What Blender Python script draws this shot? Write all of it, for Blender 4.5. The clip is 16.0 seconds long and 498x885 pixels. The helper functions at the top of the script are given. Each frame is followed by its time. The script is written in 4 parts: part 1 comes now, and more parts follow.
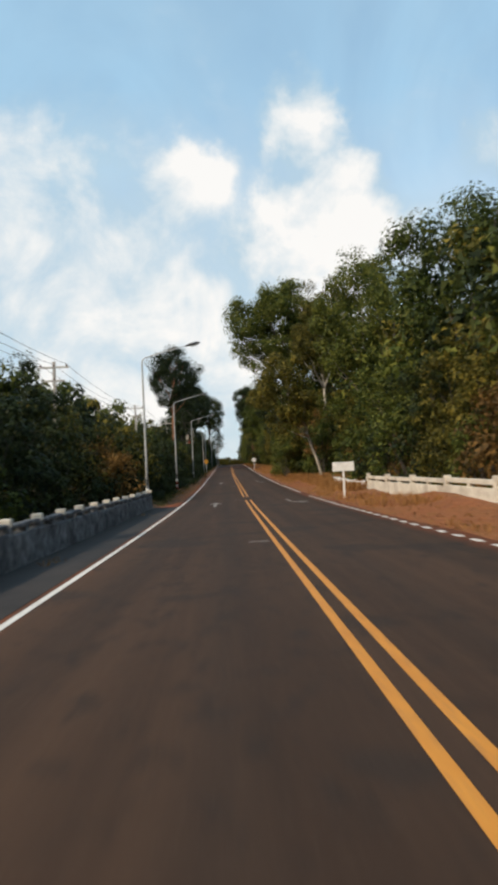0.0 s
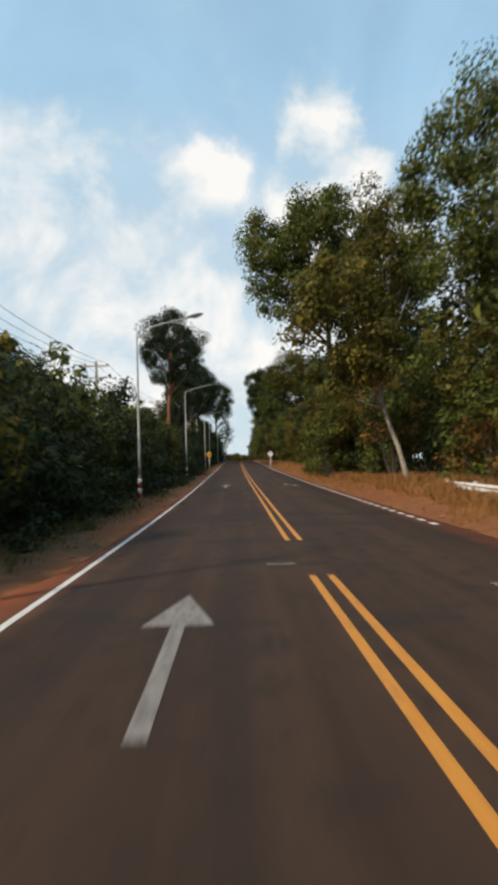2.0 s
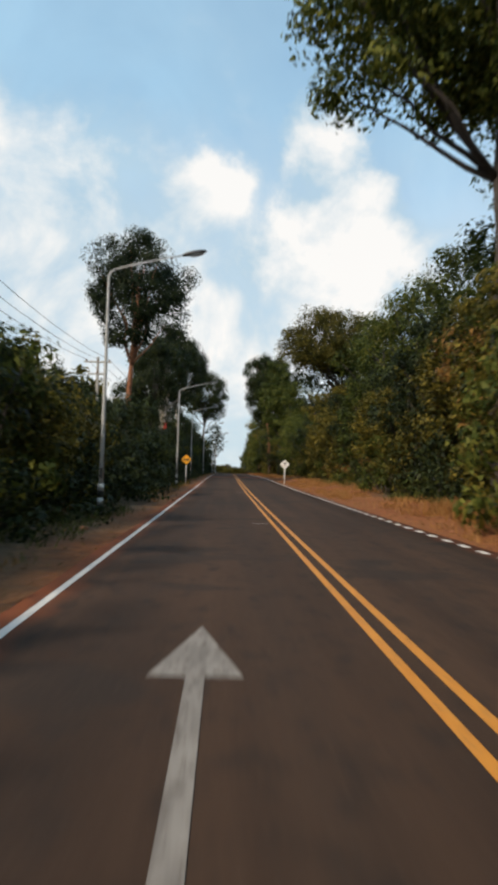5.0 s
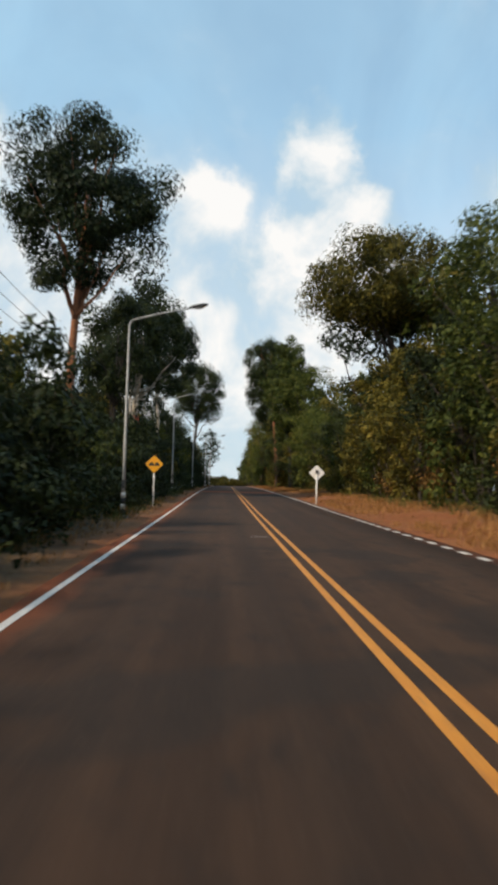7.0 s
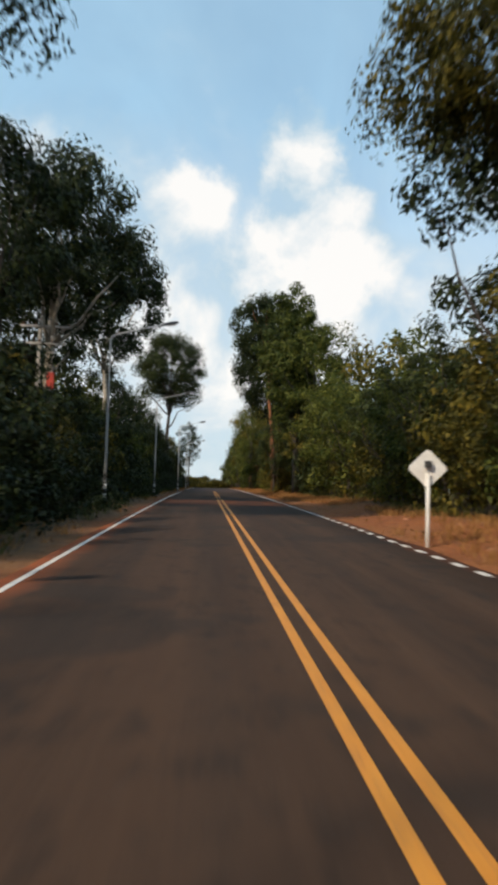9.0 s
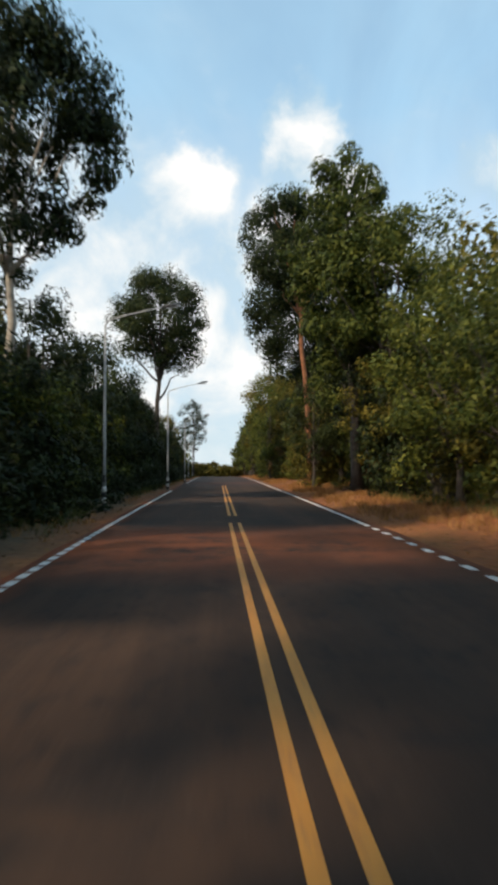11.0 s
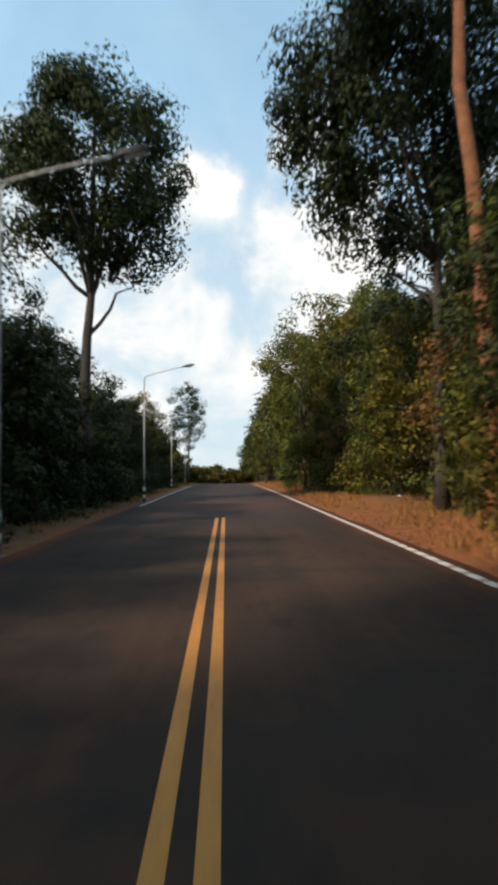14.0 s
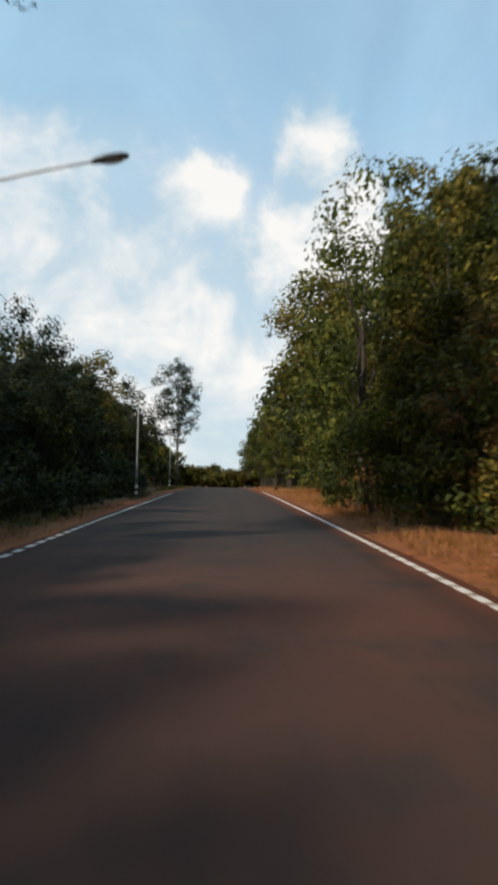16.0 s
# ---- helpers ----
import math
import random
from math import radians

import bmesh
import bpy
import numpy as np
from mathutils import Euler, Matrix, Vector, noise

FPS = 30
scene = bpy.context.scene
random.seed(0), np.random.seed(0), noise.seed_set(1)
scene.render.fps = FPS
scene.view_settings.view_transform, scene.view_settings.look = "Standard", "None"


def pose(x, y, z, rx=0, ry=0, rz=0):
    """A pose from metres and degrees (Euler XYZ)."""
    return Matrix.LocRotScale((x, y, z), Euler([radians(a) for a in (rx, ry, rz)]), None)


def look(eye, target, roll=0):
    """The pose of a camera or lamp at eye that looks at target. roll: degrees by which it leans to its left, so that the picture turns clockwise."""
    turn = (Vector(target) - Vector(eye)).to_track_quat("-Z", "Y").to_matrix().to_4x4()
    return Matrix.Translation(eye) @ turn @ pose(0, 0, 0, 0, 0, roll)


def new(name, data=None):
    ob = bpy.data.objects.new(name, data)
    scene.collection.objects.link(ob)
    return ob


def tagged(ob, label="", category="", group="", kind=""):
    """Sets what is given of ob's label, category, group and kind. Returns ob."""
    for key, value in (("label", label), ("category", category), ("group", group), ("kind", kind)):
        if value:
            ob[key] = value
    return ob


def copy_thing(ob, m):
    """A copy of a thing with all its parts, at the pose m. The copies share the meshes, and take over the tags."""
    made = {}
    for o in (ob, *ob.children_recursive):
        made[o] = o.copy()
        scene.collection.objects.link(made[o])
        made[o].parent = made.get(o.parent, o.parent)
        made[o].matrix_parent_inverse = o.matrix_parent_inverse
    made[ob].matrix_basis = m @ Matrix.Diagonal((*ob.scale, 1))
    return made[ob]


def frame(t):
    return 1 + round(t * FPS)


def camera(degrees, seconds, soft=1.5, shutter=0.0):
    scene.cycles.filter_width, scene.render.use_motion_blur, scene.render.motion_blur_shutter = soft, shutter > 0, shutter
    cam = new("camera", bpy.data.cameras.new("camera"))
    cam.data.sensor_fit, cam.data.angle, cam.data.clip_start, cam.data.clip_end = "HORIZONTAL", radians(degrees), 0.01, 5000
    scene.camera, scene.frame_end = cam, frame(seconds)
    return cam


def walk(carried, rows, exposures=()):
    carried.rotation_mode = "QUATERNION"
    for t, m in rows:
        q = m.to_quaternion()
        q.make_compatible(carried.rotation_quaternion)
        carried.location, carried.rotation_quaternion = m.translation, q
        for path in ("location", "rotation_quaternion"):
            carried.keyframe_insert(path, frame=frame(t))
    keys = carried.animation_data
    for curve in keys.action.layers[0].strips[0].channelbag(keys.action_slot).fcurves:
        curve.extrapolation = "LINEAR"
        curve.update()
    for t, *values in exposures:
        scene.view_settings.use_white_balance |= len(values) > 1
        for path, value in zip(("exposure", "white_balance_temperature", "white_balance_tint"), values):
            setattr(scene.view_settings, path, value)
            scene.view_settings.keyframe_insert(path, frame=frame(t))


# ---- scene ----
cam = camera(40.32, 16.0, soft=4.0, shutter=0.5)
# seconds, x, y, z, yaw, pitch, roll
ROWS = [
    (0.0, -0.217, -0.050, 1.453, -1.87, 1.91, -2.77),
    (0.5, -0.264, 6.386, 1.358, -1.74, 2.27, -2.29),
    (1.0, -0.245, 14.378, 1.196, -1.35, 1.93, -1.45),
    (1.5, -0.287, 20.337, 1.114, -1.31, 2.07, -1.30),
    (2.0, -0.329, 28.419, 1.086, -1.10, 1.75, -1.53),
    (2.5, -0.522, 34.175, 1.003, -1.40, 1.04, 0.30),
    (3.0, -0.587, 39.795, 0.890, -1.47, 2.22, -0.07),
    (3.5, -0.574, 44.700, 0.933, -1.38, 3.36, 0.20),
    (4.0, -0.695, 52.791, 1.021, -1.66, 2.84, 1.71),
    (6.5, -0.910, 84.431, 1.302, -2.36, 3.47, 1.27),
    (7.0, -0.887, 91.300, 1.374, -2.27, 3.89, 1.39),
    (7.5, -0.829, 97.286, 1.470, -2.19, 3.86, 1.41),
    (8.0, -0.776, 104.049, 1.536, -2.77, 3.81, 2.03),
    (8.5, -0.643, 109.666, 1.709, -3.32, 3.84, 1.58),
    (9.0, -0.444, 116.367, 1.806, -3.73, 3.96, 1.50),
    (11.5, 0.255, 147.919, 2.613, -2.82, 2.02, -0.32),
    (12.0, 0.537, 154.049, 2.571, -2.75, 1.64, -0.42),
    (12.5, 0.647, 158.961, 2.603, -2.74, 2.08, -2.44),
    (13.0, 0.783, 165.050, 2.705, -3.08, 2.25, -1.21),
    (13.5, 0.856, 170.868, 2.743, -2.46, 3.48, -0.74),
    (14.0, 0.890, 176.817, 2.797, -2.39, 2.93, -0.43),
    (14.5, 1.000, 182.397, 2.857, -2.84, 3.48, -0.35),
    (15.0, 1.195, 186.981, 2.951, -2.98, 3.28, -0.81),
    (15.5, 1.308, 193.432, 2.913, -2.71, 3.35, -0.28),
    (16.0, 1.236, 199.412, 3.081, -2.38, 3.03, 0.94),
]


def aim(x, y, z, yaw, pitch, roll):
    ya, pi_ = radians(yaw), radians(pitch)
    return look((x, y, z), (x - math.sin(ya) * math.cos(pi_), y + math.cos(ya) * math.cos(pi_), z + math.sin(pi_)), roll)


walk(cam, [(row[0], aim(*row[1:])) for row in ROWS],
     exposures=[(0.0, 0.0), (9.0, 0.03), (11.5, 0.14), (14.0, 0.14), (16.0, -0.02)])

# ---- world, sun, exposure ----
SUN_EL, SUN_AZ = 39.0, 229.0   # degrees; azimuth clockwise from +y
scene.view_settings.exposure = 0.0


def node(tree, kind, **values):
    n = tree.nodes.new(kind)
    for key, value in values.items():
        if key in n.inputs:
            n.inputs[key].default_value = value
    return n


def math_node(tree, op, a, b=None, c=None, clamp=False):
    n = tree.nodes.new("ShaderNodeMath")
    n.operation, n.use_clamp = op, clamp
    for i, v in enumerate((a, b, c)):
        if v is None:
            continue
        if isinstance(v, (int, float)):
            n.inputs[i].default_value = v
        else:
            tree.links.new(v, n.inputs[i])
    return n.outputs[0]


def ramp_col(t, fac, stops):
    r = t.nodes.new("ShaderNodeValToRGB")
    while len(r.color_ramp.elements) < len(stops):
        r.color_ramp.elements.new(0.5)
    for el_, (p, c) in zip(r.color_ramp.elements, stops):
        el_.position, el_.color = p, (*c, 1)
    t.links.new(fac, r.inputs[0])
    return r.outputs[0]


def make_world():
    w = bpy.data.worlds.new("sky_world")
    scene.world = w
    w.use_nodes = True
    t = w.node_tree
    t.nodes.clear()
    out = t.nodes.new("ShaderNodeOutputWorld")
    sky = t.nodes.new("ShaderNodeTexSky")
    sky.sky_type, sky.sun_disc = "NISHITA", False
    sky.sun_elevation, sky.sun_rotation = radians(SUN_EL), radians(SUN_AZ)
    sky.air_density, sky.dust_density, sky.ozone_density = 1.0, 0.8, 1.3
    back = node(t, "ShaderNodeBackground", Strength=SKY)
    t.links.new(sky.outputs[0], back.inputs["Color"])
    coord = t.nodes.new("ShaderNodeTexCoord")
    sep = t.nodes.new("ShaderNodeSeparateXYZ")
    t.links.new(coord.outputs["Generated"], sep.inputs[0])
    x, y, z = sep.outputs
    az = math_node(t, "MULTIPLY", math_node(t, "ARCTAN2", x, y), 57.2958)
    el = math_node(t, "MULTIPLY", math_node(t, "ARCSINE", z), 57.2958)
    # ragged outlines: the heaps' own coordinates are stirred at two sizes
    for scale, amp in ((4.5, 6.0), (13.0, 4.4), (40.0, 1.5)):
        stir = node(t, "ShaderNodeTexNoise", Scale=scale, Detail=5.0, Roughness=0.55)
        t.links.new(coord.outputs["Generated"], stir.inputs["Vector"])
        sp = t.nodes.new("ShaderNodeSeparateColor")
        t.links.new(stir.outputs["Color"], sp.inputs[0])
        az = math_node(t, "ADD", az, math_node(t, "MULTIPLY", math_node(t, "SUBTRACT", sp.outputs[0], 0.5), amp))
        el = math_node(t, "ADD", el, math_node(t, "MULTIPLY", math_node(t, "SUBTRACT", sp.outputs[1], 0.5), amp))
    # heaps of cumulus: azimuth, elevation, half width, half height, weight
    heaps = [(8.8, 18.8, 10.5, 5.4, 1.15), (3.4, 18.0, 5.0, 4.6, .95), (7.8, 26.0, 4.8, 5.4, 1.1), (10.4, 23.0, 4.0, 3.6, .95), (-2.6, 22.4, 6.0, 4.4, .85),
             (-7.0, 18.5, 9.0, 6.5, .72), (-13.0, 23.5, 8.5, 7.5, .66), (-22.0, 26.0, 7.0, 7.0, .68), (-4.0, 13.0, 9.0, 6.5, .74), (2.0, 9.0, 15.0, 7.5, .74),
             (24.0, 23.5, 6.0, 3.0, .7), (0.0, 5.0, 44.0, 8.0, .62), (-13.0, 17.0, 17.0, 13.0, .66), (-1.0, 12.5, 38.0, 14.0, .64), (-18.0, 13.0, 12.0, 6.5, .68), (40.0, 16.0, 12.0, 6.0, .9), (-48.0, 20.0, 14.0, 7.0, .9),
             (80.0, 22.0, 16.0, 8.0, .9), (-95.0, 18.0, 18.0, 8.0, .9), (140.0, 20.0, 18.0, 9.0, .9), (-150.0, 24.0, 16.0, 8.0, .8)]
    total = None
    for a, e, ra, re, wt in heaps:
        u = math_node(t, "POWER", math_node(t, "ABSOLUTE", math_node(t, "DIVIDE", math_node(t, "SUBTRACT", az, a), ra)), 2.0)
        v = math_node(t, "POWER", math_node(t, "ABSOLUTE", math_node(t, "DIVIDE", math_node(t, "SUBTRACT", el, e), re)), 2.0)
        m = math_node(t, "MULTIPLY", math_node(t, "SUBTRACT", 1.0, math_node(t, "ADD", u, v), clamp=True), wt)
        total = m if total is None else math_node(t, "SMOOTH_MAX", total, m, 0.25)
    total = math_node(t, "MULTIPLY", total, 1.2)
    big = node(t, "ShaderNodeTexNoise", Scale=7.0, Detail=7.0, Roughness=0.55, Distortion=0.4)
    fine = node(t, "ShaderNodeTexNoise", Scale=22.0, Detail=6.0, Roughness=0.6)
    veil = node(t, "ShaderNodeTexNoise", Scale=2.4, Detail=5.0, Roughness=0.55, Distortion=1.0)
    for n in (big, fine, veil):
        t.links.new(coord.outputs["Generated"], n.inputs["Vector"])
    ragged = math_node(t, "ADD", math_node(t, "MULTIPLY", math_node(t, "SUBTRACT", big.outputs[0], 0.5), 1.9),
                       math_node(t, "MULTIPLY", math_node(t, "SUBTRACT", fine.outputs[0], 0.5), 0.55))
    dens = math_node(t, "ADD", total, math_node(t, "MULTIPLY", ragged, math_node(t, "ADD", total, 0.12)))
    ramp = node(t, "ShaderNodeMapRange")
    ramp.interpolation_type = "SMOOTHSTEP"
    ramp.inputs["From Min"].default_value, ramp.inputs["From Max"].default_value = 0.03, 0.88
    t.links.new(dens, ramp.inputs["Value"])
    # thin veil over the whole sky, thicker towards the horizon
    low = node(t, "ShaderNodeMapRange")
    for key, val in (("From Min", 0.0), ("From Max", 42.0), ("To Min", 0.95), ("To Max", 0.6)):
        low.inputs[key].default_value = val
    t.links.new(el, low.inputs["Value"])
    thin = math_node(t, "ADD", low.outputs[0], math_node(t, "MULTIPLY", math_node(t, "SUBTRACT", veil.outputs[0], 0.48), 0.9), clamp=True)
    haze = node(t, "ShaderNodeBackground", Strength=HAZE)
    pale_low = ramp_col(t, math_node(t, "DIVIDE", el, 60.0, clamp=True), [(0.05, (0.66, 0.77, 0.84)), (0.30, (0.61, 0.76, 0.87)), (0.48, (0.44, 0.71, 0.91))])
    t.links.new(pale_low, haze.inputs["Color"])
    mixa = t.nodes.new("ShaderNodeMixShader")
    t.links.new(math_node(t, "MULTIPLY", thin, 0.88), mixa.inputs[0])
    t.links.new(back.outputs[0], mixa.inputs[1])
    t.links.new(haze.outputs[0], mixa.inputs[2])
    shade = t.nodes.new("ShaderNodeValToRGB")
    shade.color_ramp.elements[0].position, shade.color_ramp.elements[0].color = 0.34, (0.49, 0.645, 0.745, 1)
    shade.color_ramp.elements[1].position, shade.color_ramp.elements[1].color = 0.80, (1.0, 0.97, 0.93, 1)
    t.links.new(math_node(t, "ADD", math_node(t, "MULTIPLY", dens, 0.6), math_node(t, "MULTIPLY", math_node(t, "SUBTRACT", big.outputs[0], 0.35), 0.9)), shade.inputs[0])
    cloud = node(t, "ShaderNodeBackground", Strength=CLOUD)
    t.links.new(shade.outputs[0], cloud.inputs["Color"])
    mixb = t.nodes.new("ShaderNodeMixShader")
    t.links.new(math_node(t, "MULTIPLY", ramp.outputs[0], 0.92), mixb.inputs[0])
    t.links.new(mixa.outputs[0], mixb.inputs[1])
    t.links.new(cloud.outputs[0], mixb.inputs[2])
    t.links.new(mixb.outputs[0], out.inputs["Surface"])


SKY, HAZE, CLOUD = 0.14, 1.10, 1.01
make_world()

sun = new("sun", bpy.data.lights.new("sun", "SUN"))
sun.data.energy, sun.data.angle, sun.data.color = 4.0, radians(3.5), (1.0, 0.84, 0.64)
a, e = radians(SUN_AZ), radians(SUN_EL)
sun.matrix_world = look((0, 0, 0), (-math.sin(a) * math.cos(e), -math.cos(a) * math.cos(e), -math.sin(e)))


# ---- materials ----
def material(name, rough=0.8, metal=0.0):
    m = bpy.data.materials.new(name)
    m.use_nodes = True
    bsdf = m.node_tree.nodes["Principled BSDF"]
    bsdf.inputs["Roughness"].default_value, bsdf.inputs["Metallic"].default_value = rough, metal
    return m, m.node_tree, bsdf


def noise_tex(t, scale, detail=4.0, rough=0.55, where="Object", stretch=None):
    c = t.nodes.new("ShaderNodeTexCoord")
    n = node(t, "ShaderNodeTexNoise", Scale=scale, Detail=detail, Roughness=rough)
    if stretch:
        mp = t.nodes.new("ShaderNodeMapping")
        mp.inputs["Scale"].default_value = stretch
        t.links.new(c.outputs[where], mp.inputs[0])
        t.links.new(mp.outputs[0], n.inputs["Vector"])
    else:
        t.links.new(c.outputs[where], n.inputs["Vector"])
    return n.outputs[0]


def mix_col(t, fac, a_, b_):
    n = t.nodes.new("ShaderNodeMix")
    n.data_type = "RGBA"
    for i, v in ((0, fac), (6, a_), (7, b_)):
        if isinstance(v, (int, float)):
            n.inputs[i].default_value = v
        elif isinstance(v, tuple):
            n.inputs[i].default_value = (*v, 1)
        else:
            t.links.new(v, n.inputs[i])
    return n.outputs[2]


def bump(t, bsdf, height, strength=0.3, dist=0.02):
    b = node(t, "ShaderNodeBump", Strength=strength, Distance=dist)
    t.links.new(height, b.inputs["Height"])
    t.links.new(b.outputs[0], bsdf.inputs["Normal"])


def plain(name, c1, c2, scale=6.0, rough=0.7, metal=0.0, relief=0.15, dist=0.01, stain=0.0, stain_col=(0.1, 0.08, 0.06)):
    m, t, b = material(name, rough, metal)
    f = noise_tex(t, scale, 6.0, 0.6)
    col = ramp_col(t, f, [(0.3, c1), (0.7, c2)])
    if stain:
        s = noise_tex(t, scale * 0.23, 5.0, 0.65)
        k = ramp_col(t, s, [(0.48, (0, 0, 0)), (0.66, (stain, stain, stain))])
        col = mix_col(t, k, col, stain_col)
    t.links.new(col, b.inputs["Base Color"])
    bump(t, b, noise_tex(t, scale * 7, 4.0), relief, dist)
    return m


def leaf_material(name, dark, mid, light, through_=0.35):
    m, t, b = material(name, 0.55)
    b.inputs["Specular IOR Level"].default_value = 0.12
    geo = t.nodes.new("ShaderNodeNewGeometry")
    info = t.nodes.new("ShaderNodeObjectInfo")
    f = math_node(t, "ADD", math_node(t, "MULTIPLY", geo.outputs["Random Per Island"], 0.55), math_node(t, "MULTIPLY", noise_tex(t, 0.55, 3.0), 0.45))
    f = math_node(t, "ADD", f, math_node(t, "MULTIPLY", math_node(t, "SUBTRACT", info.outputs["Random"], 0.5), 0.22))
    col = ramp_col(t, f, [(0.2, dark), (0.5, mid), (0.85, light)])
    t.links.new(col, b.inputs["Base Color"])
    tr = node(t, "ShaderNodeBsdfTranslucent")
    t.links.new(col, tr.inputs["Color"])
    mx = t.nodes.new("ShaderNodeMixShader")
    mx.inputs[0].default_value = through_
    t.links.new(b.outputs[0], mx.inputs[1])
    t.links.new(tr.outputs[0], mx.inputs[2])
    t.links.new(mx.outputs[0], t.nodes["Material Output"].inputs["Surface"])
    return m


LEAF = leaf_material("leaf_green", (0.020, 0.032, 0.008), (0.062, 0.080, 0.016), (0.18, 0.18, 0.032), 0.28)
LEAF_OLIVE = leaf_material("leaf_olive", (0.026, 0.028, 0.008), (0.080, 0.074, 0.014), (0.24, 0.185, 0.032), 0.30)
# shade put into the colour: leaves darker than real foliage, for unlit tree walls
LEAF_SHADE = leaf_material("leaf_shade", (0.009, 0.015, 0.007), (0.022, 0.033, 0.012), (0.056, 0.066, 0.017), 0.16)
LEAF_DRY = leaf_material("leaf_dry", (0.07, 0.045, 0.016), (0.17, 0.095, 0.028), (0.32, 0.17, 0.045))
BARK = plain("bark_grey_brown", (0.10, 0.075, 0.055), (0.22, 0.18, 0.14), 5.0, 0.9, relief=0.6, dist=0.05)
BARK_DARK = plain("bark_dark", (0.035, 0.028, 0.022), (0.075, 0.06, 0.05), 5.0, 0.9, relief=0.6, dist=0.05)
BARK_PALE = plain("bark_pale", (0.28, 0.24, 0.19), (0.48, 0.42, 0.34), 3.0, 0.9, relief=0.5, dist=0.04, stain=0.7)
BARK_RED = plain("bark_red_brown", (0.15, 0.058, 0.028), (0.33, 0.135, 0.058), 4.0, 0.9, relief=0.6, dist=0.05)
CONCRETE = plain("concrete_weathered", (0.13, 0.125, 0.12), (0.27, 0.26, 0.245), 4.0, 0.9, relief=0.4, dist=0.02, stain=0.75, stain_col=(0.07, 0.065, 0.06))
RUBBLE = plain("parapet_rough_plaster", (0.045, 0.046, 0.052), (0.30, 0.30, 0.31), 4.6, 0.95, relief=0.9, dist=0.06, stain=0.8, stain_col=(0.035, 0.034, 0.036))
CONCRETE_CREAM = plain("concrete_cream_paint", (0.55, 0.49, 0.40), (0.72, 0.66, 0.55), 3.0, 0.85, relief=0.3, dist=0.02, stain=0.5, stain_col=(0.22, 0.16, 0.11))
POLE_CONCRETE = plain("pole_concrete", (0.34, 0.31, 0.28), (0.5, 0.47, 0.42), 5.0, 0.9, relief=0.3, dist=0.01, stain=0.4)
GALVANISED = plain("galvanised_steel", (0.38, 0.38, 0.37), (0.52, 0.51, 0.49), 12.0, 0.55, 0.15, 0.1, 0.002, stain=0.25)
WHITE_PAINT = plain("white_paint", (0.66, 0.64, 0.60), (0.82, 0.80, 0.76), 9.0, 0.5, relief=0.1, dist=0.003, stain=0.35, stain_col=(0.4, 0.33, 0.26))
RED_PAINT = plain("red_paint", (0.42, 0.045, 0.03), (0.58, 0.07, 0.05), 9.0, 0.5, relief=0.1, dist=0.003)
BLACK_PAINT = plain("black_paint", (0.018, 0.018, 0.018), (0.035, 0.035, 0.033), 9.0, 0.55, relief=0.1, dist=0.003)
YELLOW_SHEET = plain("yellow_sheeting", (0.76, 0.32, 0.010), (0.84, 0.39, 0.016), 7.0, 0.4, relief=0.03, dist=0.002)
DARK_METAL = plain("dark_metal", (0.05, 0.05, 0.05), (0.09, 0.09, 0.09), 10.0, 0.5, 0.4, 0.1, 0.002)
CABLE = plain("cable_black", (0.015, 0.015, 0.015), (0.03, 0.03, 0.03), 10.0, 0.6)
PORCELAIN = plain("insulator_brown", (0.10, 0.05, 0.03), (0.16, 0.08, 0.05), 10.0, 0.25)
GLASS_LENS = plain("lamp_lens_grey", (0.45, 0.45, 0.42), (0.55, 0.55, 0.52), 10.0, 0.2)
STRAW = leaf_material("dry_grass", (0.20, 0.095, 0.032), (0.38, 0.19, 0.065), (0.54, 0.31, 0.12), 0.25)
GRASS = leaf_material("green_grass", (0.05, 0.06, 0.018), (0.11, 0.12, 0.035), (0.2, 0.19, 0.06), 0.25)
LITTER = plain("pale_litter", (0.6, 0.57, 0.52), (0.75, 0.72, 0.68), 8.0, 0.6)
STONE = plain("laterite_stone", (0.24, 0.10, 0.05), (0.38, 0.18, 0.10), 8.0, 0.95, relief=0.5, dist=0.01)


